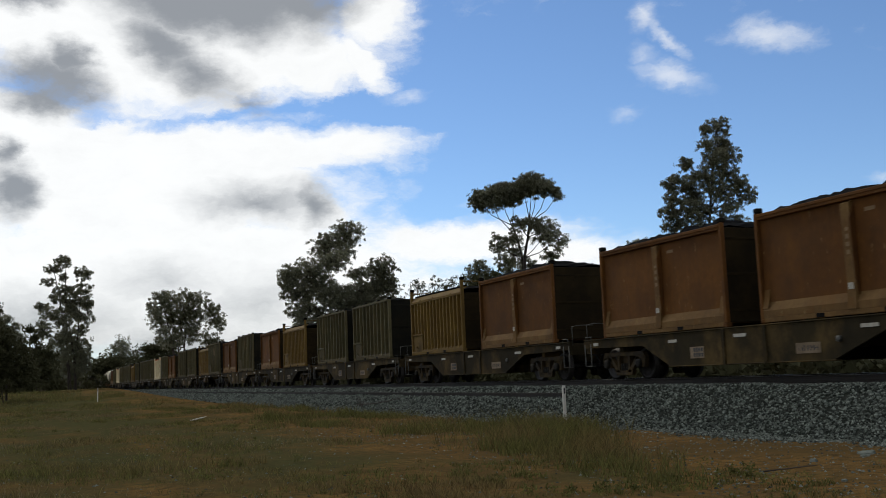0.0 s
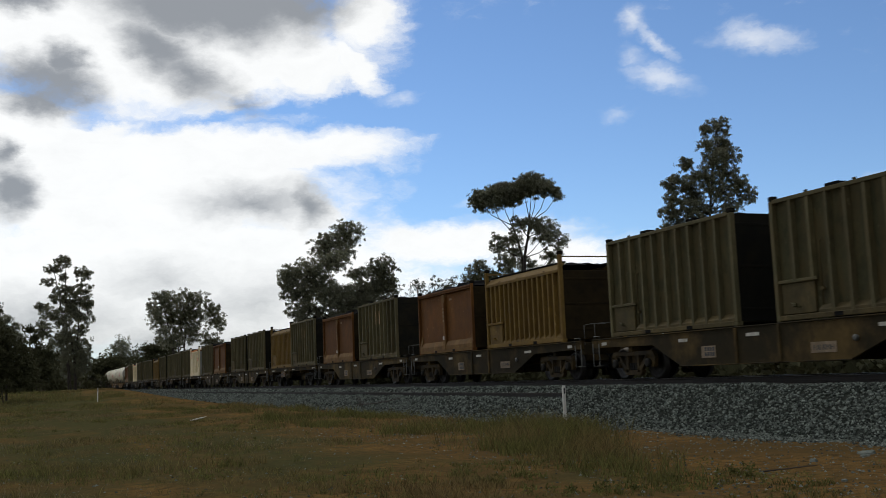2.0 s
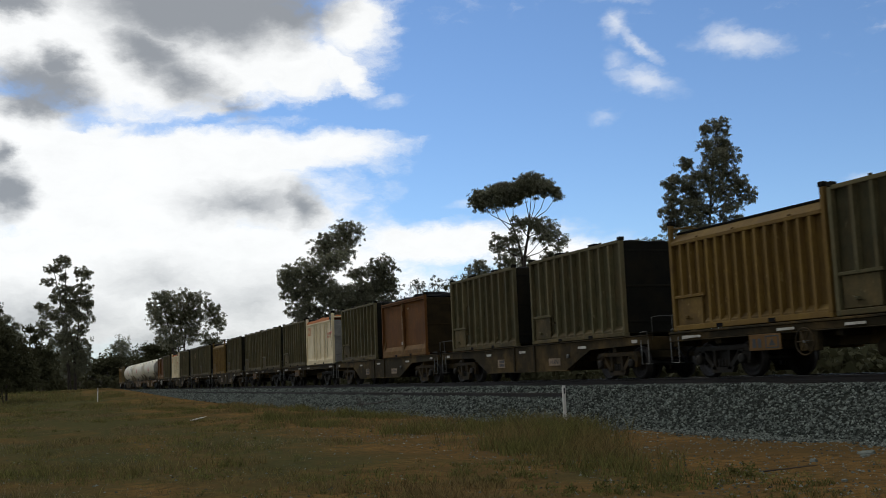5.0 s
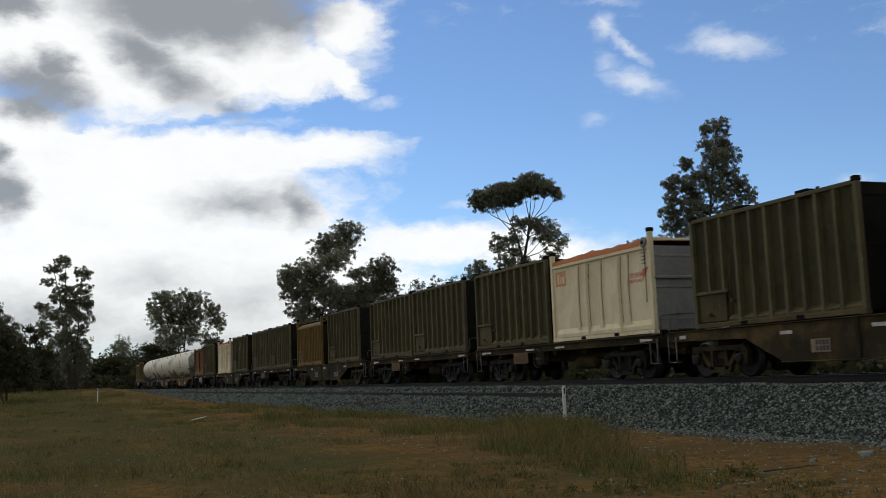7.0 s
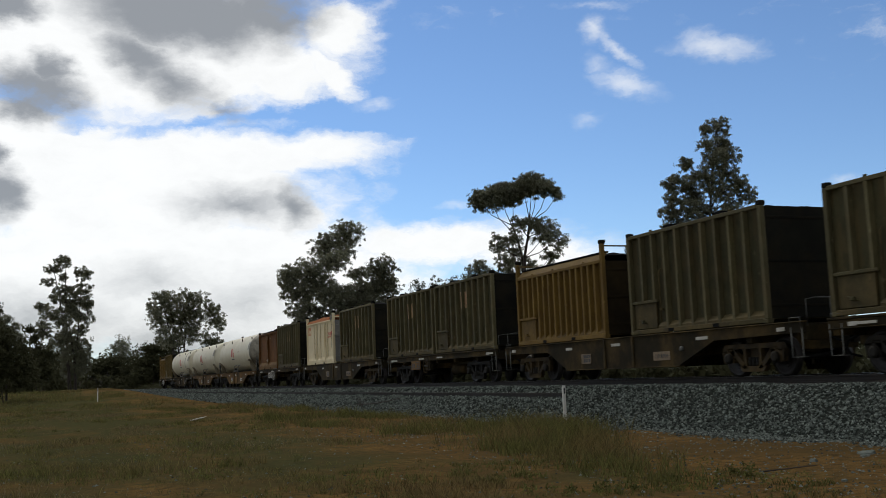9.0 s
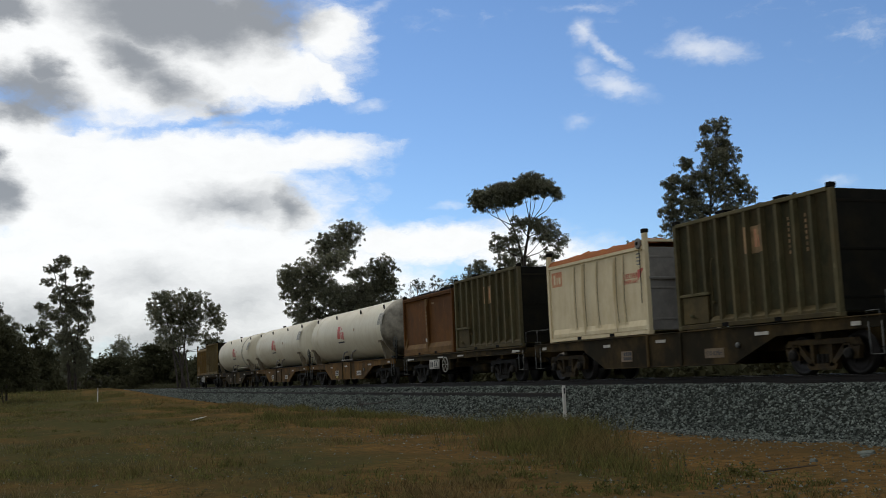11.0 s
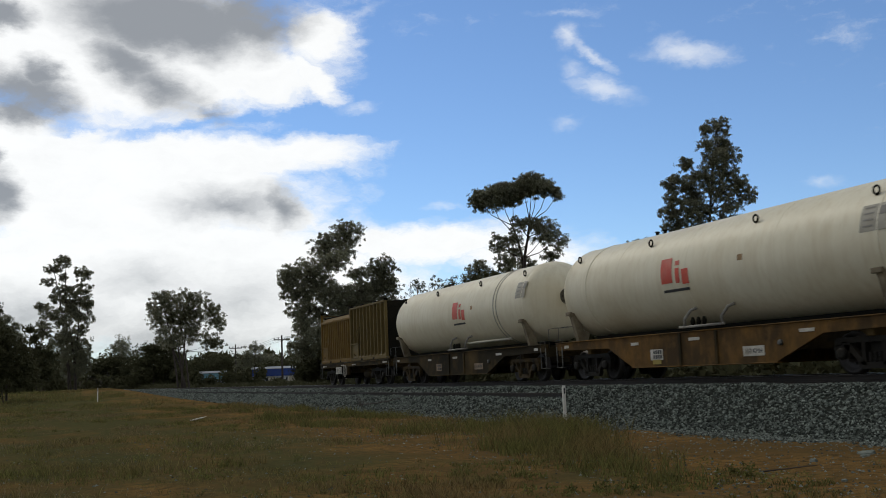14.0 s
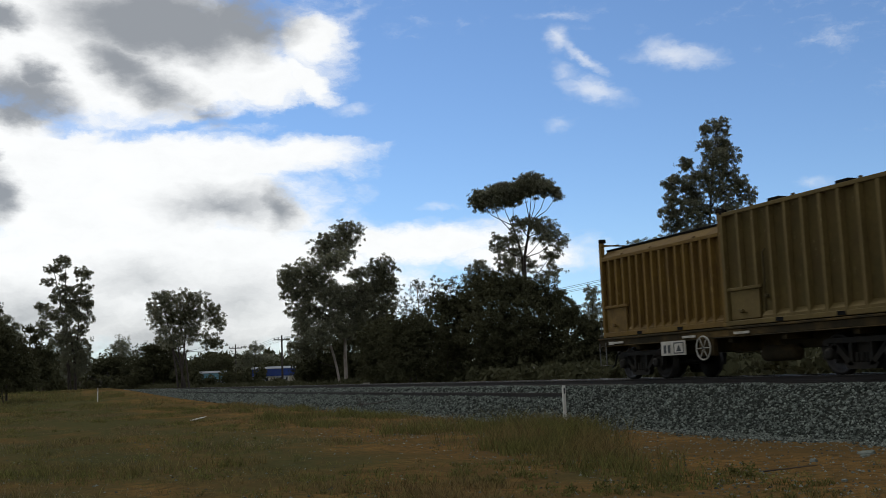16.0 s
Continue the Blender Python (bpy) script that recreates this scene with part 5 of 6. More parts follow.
tree('multi', (19.5, 144.1, 1.37), -7.7, [(-1.9, 11.6, 1.6, 1.1), (0.8, 11.9, 1.9, 0.9), (-3.1, 9.4, 1.4, 1.9), (1.6, 10.0, 2.2, 1.6), (4.1, 9.1, 1.2, 1.7), (-0.4, 8.6, 2.3, 1.9), (3.5, 6.0, 1.2, 1.1), (-1.8, 6.4, 1.9, 1.3), (-0.6, 10.2, 2.0, 1.4), (5.0, 8.0, 0.7, 0.9), (4.5, 5.5, 1.0, 0.8), (-3.9, 10.6, 0.7, 1.1), (1.2, 7.0, 1.6, 1.1), (-2.9, 12.0, 1.1, 0.6)], 18)
tree('bush', (16.8, 248.1, 1.95), -3.9, [(0.6, 5.3, 3.5, 1.9), (-2.2, 3.9, 3.0, 1.9), (3.0, 3.5, 3.5, 2.1)], 19)
tree('bush', (42.4, 243.4, 1.02), -9.9, [(-0.6, 5.0, 3.2, 1.9), (2.0, 4.2, 2.4, 1.6), (-3.7, 4.1, 3.2, 1.9)], 20)
tree('bush', (28.4, 95.0, 0.89), -16.6, [(0.9, 4.3, 1.8, 1.7), (-1.2, 3.2, 1.4, 1.9), (0.8, 1.6, 2.5, 1.6)], 21)
tree('bush', (35.8, 224.3, 1.19), -9.1, [(-2.3, 4.0, 3.7, 2.4), (2.7, 4.0, 2.2, 2.0)], 22)
tree('gum', (38.3, 190.8, 0.92), -11.4, [(0.3, 6.6, 1.8, 1.0), (-0.9, 5.2, 1.9, 1.0), (1.9, 4.9, 2.3, 1.0), (-1.9, 3.9, 1.7, 1.3)], 23)
tree('bush', (40.6, 233.3, 1.04), -9.9, [(1.3, 5.2, 2.5, 1.8), (-1.8, 3.5, 2.6, 2.6), (3.1, 2.5, 2.0, 2.0)], 24)
tree('pale', (24.1, 82.6, 0.90), -16.3, [(0.2, 11.0, 0.56, 0.42), (-2.0, 8.3, 1.02, 0.74), (1.4, 7.7, 0.93, 0.7), (-1.6, 5.7, 0.69, 0.6), (0.5, 6.4, 0.88, 0.79), (2.1, 6.5, 0.88, 0.79), (3.5, 6.5, 0.6, 0.6), (-1.9, 4.1, 0.78, 0.78), (-0.5, 4.8, 0.78, 0.78), (1.4, 4.9, 0.92, 0.79), (3.2, 5.1, 0.74, 0.6), (-3.2, 5.0, 0.75, 0.58), (1.3, 9.4, 0.8, 0.31), (-4.6, 9.1, 0.58, 0.73), (3.2, 9.4, 0.84, 0.86), (-0.8, 10.0, 1.01, 0.56), (-1.3, 11.6, 1.03, 0.86), (0.3, 12.8, 1.08, 0.76), (-3.7, 7.8, 1.05, 0.6), (-3.5, 3.3, 0.9, 0.78), (-3.3, 6.3, 1.05, 0.58), (-0.5, 7.2, 1.16, 0.78), (3.0, 8.1, 1.21, 0.69), (-2.8, 9.5, 1.33, 0.82)], 25)
tree('twig', (36.7, 99.3, 0.69), -20.3, [(-0.0, 9.8, 1.0, 0.8), (1.9, 10.0, 0.7, 0.7), (-1.2, 7.9, 0.8, 1.2), (1.0, 8.1, 1.2, 1.2), (3.5, 9.9, 1.1, 0.7)], 26)
tree('umbrella', (35.4, 72.7, 0.65), -25.9, [(-3.0, 14.3, 0.62, 0.57), (-2.1, 14.4, 0.79, 0.71), (-1.2, 14.8, 0.88, 0.66), (-0.3, 14.7, 0.79, 0.66), (0.6, 15.2, 0.79, 0.62), (1.6, 15.3, 0.79, 0.62), (2.4, 14.9, 0.53, 0.44), (3.1, 14.4, 0.35, 0.35), (1.2, 15.9, 0.48, 0.26), (0.1, 12.3, 0.53, 0.4), (1.1, 11.9, 0.66, 0.48), (2.1, 11.9, 0.66, 0.53), (3.0, 10.9, 0.57, 0.61), (1.8, 10.9, 0.7, 0.44), (-1.6, 10.7, 0.48, 0.7), (-0.5, 11.1, 0.53, 0.53), (-0.2, 9.9, 0.61, 0.53), (-1.1, 9.4, 0.61, 0.53), (2.4, 9.7, 0.57, 0.48), (0.6, 9.1, 0.52, 0.44), (-0.7, 8.5, 0.61, 0.44), (2.2, 8.2, 0.78, 0.61)], 27)
tree('gum2', (42.2, 59.2, 0.65), -35.5, [(1.9, 16.9, 0.66, 0.54), (1.0, 16.5, 0.39, 0.46), (1.1, 15.5, 0.58, 0.58), (2.2, 15.8, 0.65, 0.65), (2.6, 14.8, 0.54, 0.65), (1.5, 14.5, 0.69, 0.62), (-0.5, 14.3, 0.5, 0.39), (-1.3, 13.3, 0.7, 0.58), (-0.2, 13.2, 0.66, 0.66), (2.2, 13.6, 0.65, 0.65), (3.0, 12.9, 0.57, 0.53), (-1.3, 12.1, 0.58, 0.58), (-0.1, 12.2, 0.66, 0.58), (1.6, 12.2, 0.77, 0.61), (0.1, 10.0, 0.58, 0.5), (2.2, 11.0, 0.73, 0.5), (-0.2, 8.7, 1.46, 1.07), (2.1, 9.1, 1.37, 1.37), (0.8, 6.3, 1.52, 1.52), (-1.7, 11.3, 0.67, 0.44), (0.2, 11.2, 0.88, 0.65), (0.8, 13.4, 0.89, 0.71), (3.1, 12.1, 0.92, 0.53), (-1.2, 10.5, 0.92, 0.75)], 28)
tree('gum', (40.2, 92.5, 0.71), -23.5, [(0.4, 10.8, 1.2, 0.7), (-0.5, 9.9, 0.9, 0.6), (1.6, 9.9, 0.9, 0.6), (0.4, 8.9, 1.4, 1.1)], 29)
tree('gum', (66.2, 103.9, 0.18), -32.5, [(-0.3, 15.2, 1.7, 0.8), (2.0, 15.5, 1.6, 0.7), (1.0, 14.1, 2.4, 1.2), (0.8, 10.9, 2.6, 2.6)], 30)
tree('gum', (55.3, 97.4, 0.40), -29.6, [(0.3, 9.0, 0.8, 0.9), (0.5, 7.3, 1.1, 1.1), (-0.3, 5.7, 1.3, 1.3)], 31)
tree('bush', (22.4, 69.2, 0.98), -17.9, [(-0.1, 3.0, 1.2, 1.2), (1.0, 3.4, 1.1, 1.2), (0.2, 1.4, 1.4, 1.5)], 32)
tree('bush', (25.0, 96.4, 1.03), -14.5, [(-0.1, 3.0, 1.6, 1.8), (0.9, 1.4, 1.2, 1.4), (-0.8, 1.2, 1.1, 1.2), (1.8, 2.1, 0.9, 1.6)], 33)
tree('bush', (28.0, 135.3, 1.05), -11.7, [(0.2, 1.4, 0.7, 1.0), (-0.3, 0.7, 0.7, 0.6)], 34)
tree('bush', (26.5, 152.1, 1.12), -9.9, [(0.2, 1.3, 1.0, 1.0), (2.0, 0.9, 0.7, 0.7)], 35)
tree('bush', (31.6, 139.3, 0.93), -12.8, [(-0.1, 0.5, 0.8, 0.5), (-0.6, 0.4, 0.7, 0.4)], 36)
tree('bush', (22.4, 153.8, 1.29), -8.3, [(0.0, 1.3, 1.2, 1.2), (2.1, 0.6, 1.0, 0.7)], 37)
tree('bush', (21.2, 58.8, 1.01), -19.8, [(-0.4, 3.0, 1.3, 1.1), (0.7, 3.3, 1.2, 1.0), (0.1, 1.5, 1.8, 1.5)], 38)
tree('bush', (24.9, 61.7, 0.91), -22.0, [(0.0, 4.9, 1.4, 1.0), (1.1, 4.7, 1.2, 1.2), (0.3, 2.5, 2.1, 2.1)], 39)
tree('bush', (25.9, 57.0, 0.91), -24.4, [(-0.2, 5.6, 1.3, 0.9), (1.1, 5.6, 1.2, 0.8), (0.2, 3.4, 2.1, 2.0), (0.2, 1.3, 1.7, 1.3)], 40)
tree('bush', (30.0, 59.7, 0.83), -26.7, [(-0.2, 5.8, 1.2, 0.9), (1.0, 5.1, 1.1, 0.9), (0.2, 3.0, 2.2, 2.2), (0.2, 1.3, 1.8, 1.3)], 41)
tree('bush', (30.5, 55.1, 0.84), -29.0, [(-0.5, 3.8, 0.9, 0.8), (0.7, 2.9, 0.8, 0.7), (0.1, 1.6, 1.9, 1.7)], 42)
tree('bush', (32.2, 52.3, 0.81), -31.7, [(-0.2, 2.6, 1.5, 1.2), (0.1, 1.3, 2.0, 1.3)], 43)
tree('bush', (35.3, 51.1, 0.81), -34.6, [(-0.1, 2.8, 1.7, 1.3), (0.4, 1.4, 2.0, 1.3)], 44)
tree('bush', (38.6, 49.8, 0.80), -37.8, [(-0.1, 3.0, 1.7, 1.5), (0.3, 1.4, 2.0, 1.4)], 45)
tree('bush', (42.2, 48.3, 0.77), -41.1, [(-0.1, 3.2, 1.9, 1.5), (0.1, 1.6, 2.2, 1.5)], 46)


def far_house(x, y, w, label):
    t = thing("house", label, "house", "houses beyond the line")
    t.matrix_basis = pose(x, y, 1.6, 0, 0, -4)
    part("wall", Shape().box(-w / 2, w / 2, 0, 6, 0, 2.4, 0.02), "panel", t)
    part("roof", Shape().prism([(-0.5, 2.4), (6.5, 2.4), (3, 3.9)], 0, -w / 2 - 0.4, w / 2 + 0.4), "shed_roof", t)
    for k in (-0.25, 0.25):
        part("window", Shape().box(w * k - 0.6, w * k + 0.6, -0.05, 0.05, 0.9, 1.9), "ink", t)


def far_woods():
    """A belt of trees along the horizon."""
    rng = np.random.default_rng(77)
    n = 2400
    a = np.radians(rng.uniform(-25, 62, n))
    d = rng.uniform(300, 420, n)
    x, y = d * np.sin(a), d * np.cos(a)
    h = np.array([9.0 + 5.0 * noise.noise((k * 9.0, 0, 2)) + 2.5 * noise.noise((k * 40.0, 1, 2)) for k in a]) * d / 350
    z = ground_height(x, y) + np.maximum(1.0, h) * rng.random(n) ** 1.4
    me = leaf_mesh("far_woods", np.stack([x, y, z], 1), rng.uniform(1.2, 2.4, n), np.full(n, 34), 1.5, rng, M["leaf_dark"], 0.2)
    n = 2600
    a = np.radians(rng.uniform(-10, 24, n))
    d = rng.uniform(235, 290, n)
    x, y = d * np.sin(a), d * np.cos(a)
    h = np.array([4.6 + 3.0 * noise.noise((k * 16.0, 3, 2)) + 1.5 * noise.noise((k * 60.0, 1, 5)) for k in a])
    z = ground_height(x, y) + np.maximum(0.6, h) * rng.random(n) ** 1.2
    low = leaf_mesh("far_scrub", np.stack([x, y, z], 1), rng.uniform(0.7, 1.4, n), np.full(n, 26), 0.75, rng, M["leaf_dark"], 0.2)
    n = 3200
    x, y = rng.uniform(22.5, 33, n), 20 + 215 * rng.random(n) ** 1.3
    z = ground_height(x, y) + 0.1 + np.where(y < 75, 0.8, 0.3) * rng.random(n)
    edge = leaf_mesh("trackside_scrub", np.stack([x, y, z], 1), rng.uniform(0.3, 0.7, n), np.full(n, 24), 0.34, rng, M["leaf_dark"], 0.2)
    tagged(new("trackside_scrub", edge), "low dark scrub along the far side of the line", "scrub", kind="stuff")
    tagged(new("far_scrub", low), "low dark scrub in front of distant trees", "scrub", kind="stuff")
    tagged(new("far_woods", me), "dark belt of distant trees on the horizon", "woods", kind="stuff")


far_woods()


# ---- posts, poles, buildings ----
def marker_post(x, y, h, label):
    t = thing("marker_post", label, "post", "white marker posts")
    z = float(ground_height(x, y))
    part("shaft", Shape().box(-0.045, 0.045, -0.03, 0.03, -0.4, h, 0.008), "post", t)
    part("stripe", Shape().box(-0.02, 0.02, -0.036, -0.031, h - 0.22, h - 0.06, 0.001), "ink", t, "dark mark near the top")
    t.location = (x, y, z)
    return t


marker_post(13.72, 25.84, 1.08, "white wooden marker post in grass beside ballast")
marker_post(5.45, 92.0, 1.1, "small white marker post in distant grass")
stick = thing("stick", "bleached white stick lying on the grass", "stick")
part("pole", Shape().tube([(6.25, 44.2, 0.05), (6.95, 46.3, 0.07), (7.65, 48.3, 0.06)], 0.03, 6), "post", stick)


def power_pole(x, y, h, arm, label):
    t = thing("power_pole", label, "power pole", "power poles")
    t.matrix_basis = pose(x, y, 0.5, 0, 0, 15)
    part("pole", Shape().tube([(0, 0, -0.5), (0, 0, h)], 0.17, 10, 0.11), "bark", t)
    part("cross_arm", Shape().box(-arm, arm, -0.06, 0.06, h - 0.75, h - 0.6), "bark", t)
    for x_ in (-arm + 0.1, -arm * 0.4, arm * 0.4, arm - 0.1):
        part("insulator", Shape().lathe([(h - 0.6, 0.05), (h - 0.5, 0.08), (h - 0.38, 0.05)], 2, 8, (x_, 0, 0)), "steel", t)
    return t


power_pole(35.25, 192.0, 8.0, 1.3, "dark timber power pole with cross-arm")
power_pole(34.0, 149.0, 7.6, 1.3, "dark timber power pole with cross-arm")
power_pole(38.6, 57.0, 7.7, 1.3, "dark timber power pole with cross-arm")
for off in (-1.2, -0.52, 0.52, 1.2):
    wire = thing("power_wire", "thin dark power wire strung between timber poles", "wire", "power wires")
    line = Shape()
    for (xa, ya, za), (xb, yb, zb) in (((35.25, 192.0, 8.12), (34.0, 149.0, 7.72)), ((34.0, 149.0, 7.72), (38.6, 57.0, 7.82))):
        line.tube([(xa + (xb - xa) * u + off * 0.966, ya + (yb - ya) * u + off * 0.26, za + (zb - za) * u - 2.4 * u * (1 - u)) for u in np.linspace(0, 1, 13)], 0.014, 4)
    part("strand", line, "ink", wire)


def shed(x, y, turn, w, d, h, wall, band, label, bays):
    t = thing("industrial_shed", label, "building", "buildings beyond the line")
    t.matrix_basis = pose(x, y, 0.9, 0, 0, turn)
    part("wall", Shape().box(-w / 2, w / 2, 0, d, 0, h, 0.02), wall, t)
    part("roof", Shape().prism([(-0.3, h), (d + 0.3, h), (d / 2, h + 0.45)], 0, -w / 2 - 0.3, w / 2 + 0.3), "shed_roof", t)
    part("fascia", Shape().box(-w / 2 - 0.1, w / 2 + 0.1, -0.25, -0.02, h * 0.55, h * 0.98), band, t)
    for k in range(bays):
        xk = -w / 2 + w * (k + 0.5) / bays
        win = part("window", Shape().box(xk - w / bays * 0.32, xk + w / bays * 0.32, -0.06, 0.02, 0.7, h * 0.45), "glass", t)
        part("window_frame", Shape().box(xk - 0.04, xk + 0.04, -0.09, -0.06, 0.7, h * 0.45), "post", win)
    return t


M["shed_grey"] = material("pale_grey_cladding", (0.3, 0.34, 0.34), None, 2, 0.6)
M["shed_white"] = material("white_cladding", (0.5, 0.52, 0.54), None, 2, 0.6)
M["shed_blue"] = material("blue_sign_fascia", (0.02, 0.05, 0.24), (0.03, 0.06, 0.2), 2, 0.5)
M["shed_teal"] = material("teal_fascia", (0.12, 0.26, 0.3), None, 2, 0.5)
M["shed_roof"] = material("galvanised_roof_sheet", (0.22, 0.24, 0.25), None, 2, 0.55, metal=0.2)
M["glass"] = material("dark_window_glass", (0.02, 0.025, 0.03), None, 2, 0.1, bump=0.0)
shed(34.6, 214, -10, 5.0, 8, 2.8, "shed_grey", "shed_teal", "low pale grey shed with teal fascia", 3)
shed(42.2, 192, -12, 7.6, 8, 3.0, "shed_white", "shed_blue", "low white building with blue fascia", 4)


def grass_patch(name, label, spots, height, mat, seed):
    """Tufts of thin bent blades round the spots (x, y, half width, half depth, blades, height)."""
    rng = np.random.default_rng(seed)
    xs, ys, hs = [], [], []
    for x, y, rx, ry, n, k in spots:
        tuft = rng.normal(size=(max(1, n // 9), 2)) * 0.62
        pick = tuft[rng.integers(0, len(tuft), n)] + rng.normal(size=(n, 2)) * 0.1
        xs.append(x + pick[:, 0] * rx)
        ys.append(y + pick[:, 1] * ry)
        hs.append(np.full(n, height * k))
    x, y, h = np.concatenate(xs), np.concatenate(ys), np.concatenate(hs)
    keep = x < 13.9
    x, y, h = x[keep], y[keep], h[keep]
    n = len(x)
    h = h * (0.4 + 0.9 * rng.random(n))
    z = ground_height(x, y) - 0.03
    a = rng.random(n) * 6.28
    lean = h * (0.2 + 0.9 * rng.random(n))
    w = 0.0035 + 0.004 * rng.random(n) + y * 0.00008
    dx, dy = np.cos(a), np.sin(a)
    b = rng.random(n) * 6.28
    wx, wy = np.cos(b) * w, np.sin(b) * w
    v = np.stack([np.stack([x - wx, y - wy, z], 1), np.stack([x + wx, y + wy, z], 1), np.stack([x + dx * lean * 0.35 + wx * 0.7, y + dy * lean * 0.35 + wy * 0.7, z + h * 0.6], 1), np.stack([x + dx * lean, y + dy * lean, z + h], 1), np.stack([x + dx * lean * 0.35 - wx * 0.7, y + dy * lean * 0.35 - wy * 0.7, z + h * 0.6], 1)], 1).reshape(-1, 3)
    k = np.arange(n)[:, None] * 5
    f = np.concatenate([k + np.array([[0, 1, 2, 4]]), ], 0).tolist() + (k + np.array([[4, 2, 3]])).tolist()
    ob = fresh(name, v.tolist(), f, M[mat])
    return tagged(ob, label, "grass", kind="stuff")


M["grass_green"] = leafy(material("green_grass_blades", (0.165, 0.158, 0.05), (0.09, 0.092, 0.03), 0.7, 0.7, bump=0.0, island=0.5, dirt=(0.2, 0.135, 0.06), dirt_amount=0.8, dirt_scale=0.3, edge=(0.46, 0.62)))
M["grass_dry"] = leafy(material("dry_straw_grass_blades", (0.24, 0.18, 0.09), (0.15, 0.115, 0.058), 0.8, 0.75, bump=0.0, island=0.4))
rg = random.Random(3)
tall = []
for k in range(26):
    u = 0.12 + 0.88 * k / 25
    tall.append((13.3 - 5.4 * u + rg.uniform(-0.9, 0.6), 26.6 - 12.5 * u + rg.uniform(-0.8, 0.8), rg.uniform(0.5, 1.0), rg.uniform(0.6, 1.3), int(460 - 200 * u), rg.uniform(0.6, 1.15) * (0.05 + 2.9 * u if u < 0.3 else 1.1 - 0.65 * u)))
grass_patch("tall_grass", "clump of tall green grass round the white post", tall, 0.6, "grass_green", 1)
mid = [(rg.uniform(8.6, 12.6), rg.uniform(26, 44) if k < 34 else rg.uniform(47, 62), rg.uniform(0.4, 1.0), rg.uniform(0.6, 2.0), rg.randint(120, 420), rg.uniform(0.6, 1.2)) for k in range(46)]
grass_patch("rough_grass", "rough green grass along the foot of the ballast", mid, 0.3, "grass_green", 6)
spots = [(rg.uniform(-9, 12.0) * (0.4 + 0.6 * k / 700), 11 + 62 * (k / 700) ** 1.3, rg.uniform(0.3, 1.3), rg.uniform(0.4, 1.8), rg.randint(70, 240), rg.uniform(0.4, 1.2)) for k in range(700)]
spots = [p for p in spots if noise.noise((p[0] * 0.22, p[1] * 0.16, 4.0)) > 0.0 and not (p[0] > 5.0 and p[1] < 19)]
spots += [(rg.uniform(1.0, 9.2), rg.uniform(8.6, 11.3), rg.uniform(0.2, 0.7), rg.uniform(0.15, 0.4), rg.randint(60, 220), rg.uniform(0.25, 0.6)) for _ in range(42)]
spots += [(rg.uniform(3.0, 8.6), rg.uniform(10.8, 16.5), rg.uniform(0.2, 0.7), rg.uniform(0.15, 0.5), rg.randint(50, 170), rg.uniform(0.3, 0.9)) for _ in range(75)]
grass_patch("short_grass", "scattered low green grass tufts on red soil", spots, 0.15, "grass_green", 2)
far = [(rg.uniform(-14, 9.0), rg.uniform(70, 150), rg.uniform(1.0, 3.0), rg.uniform(2.0, 6.0), rg.randint(140, 300), rg.uniform(0.6, 1.3)) for _ in range(130)]
grass_patch("far_grass", "rough green grass on the distant rise", far, 0.3, "grass_green", 9)
dry = [(rg.uniform(-9, 12.5), rg.uniform(10, 80), rg.uniform(0.4, 1.6), rg.uniform(0.4, 2.0), rg.randint(50, 220), rg.uniform(0.5, 1.2)) for _ in range(330)]
dry = [p for p in dry if not (p[0] > 6.0 and p[1] < 18) and noise.noise((p[0] * 0.18, p[1] * 0.1, 9.0)) > -0.1]
grass_patch("dry_grass", "dry straw-coloured grass tufts on red soil", dry, 0.13, "grass_dry", 3)

rng_w = np.random.default_rng(41)
wx, wy = np.concatenate([rng_w.uniform(5.6, 9.4, 30), rng_w.uniform(-1.5, 11.0, 130)]), np.concatenate([rng_w.uniform(10.6, 12.2, 30), 11 + 34 * rng_w.random(130) ** 1.6])
low = leaf_mesh("low_weeds", np.stack([wx, wy, ground_height(wx, wy) + 0.05], 1), rng_w.uniform(0.05, 0.2, 160), rng_w.integers(14, 60, 160), 0.04, rng_w, M["grass_green"], -0.3)
tagged(new("low_weeds", low), "low dark green weeds scattered over red soil", "weeds", kind="stuff")


def pebbles():
    rng = np.random.default_rng(8)
    n = 11000
    y = 9.0 + 26 * rng.random(n) ** 1.5
    x = np.where(rng.random(n) < 0.6, 13.8 - 6.5 * rng.random(n) ** 1.6, rng.uniform(-4, 13.4, n))
    s = 0.007 + 0.032 * rng.random(n) ** 3
    z = ground_height(x, y) + np.array([0.09 * noise.noise((a * 0.28, b * 0.28, 3.0)) + 0.035 * noise.noise((a * 1.3, b * 1.3, 7.0)) for a, b in zip(x, y)])
    o = np.array([(1, 0, 0), (0, 1, 0), (-1, 0, 0), (0, -1, 0), (0, 0, 0.7), (0, 0, -0.5)], float)
    v = (np.stack([x, y, z], 1)[:, None] + o[None] * (0.6 + 0.6 * rng.random((n, 6, 1))) * s[:, None, None]).reshape(-1, 3)
    q = np.array([(0, 1, 4), (1, 2, 4), (2, 3, 4), (3, 0, 4), (1, 0, 5), (2, 1, 5), (3, 2, 5), (0, 3, 5)])
    f = (q[None] + 6 * np.arange(n)[:, None, None]).reshape(-1, 3)
    tagged(fresh("pebbles", v.tolist(), f.tolist(), M["stone"]), "scattered small grey stones on red soil", "stones", kind="stuff")


pebbles()


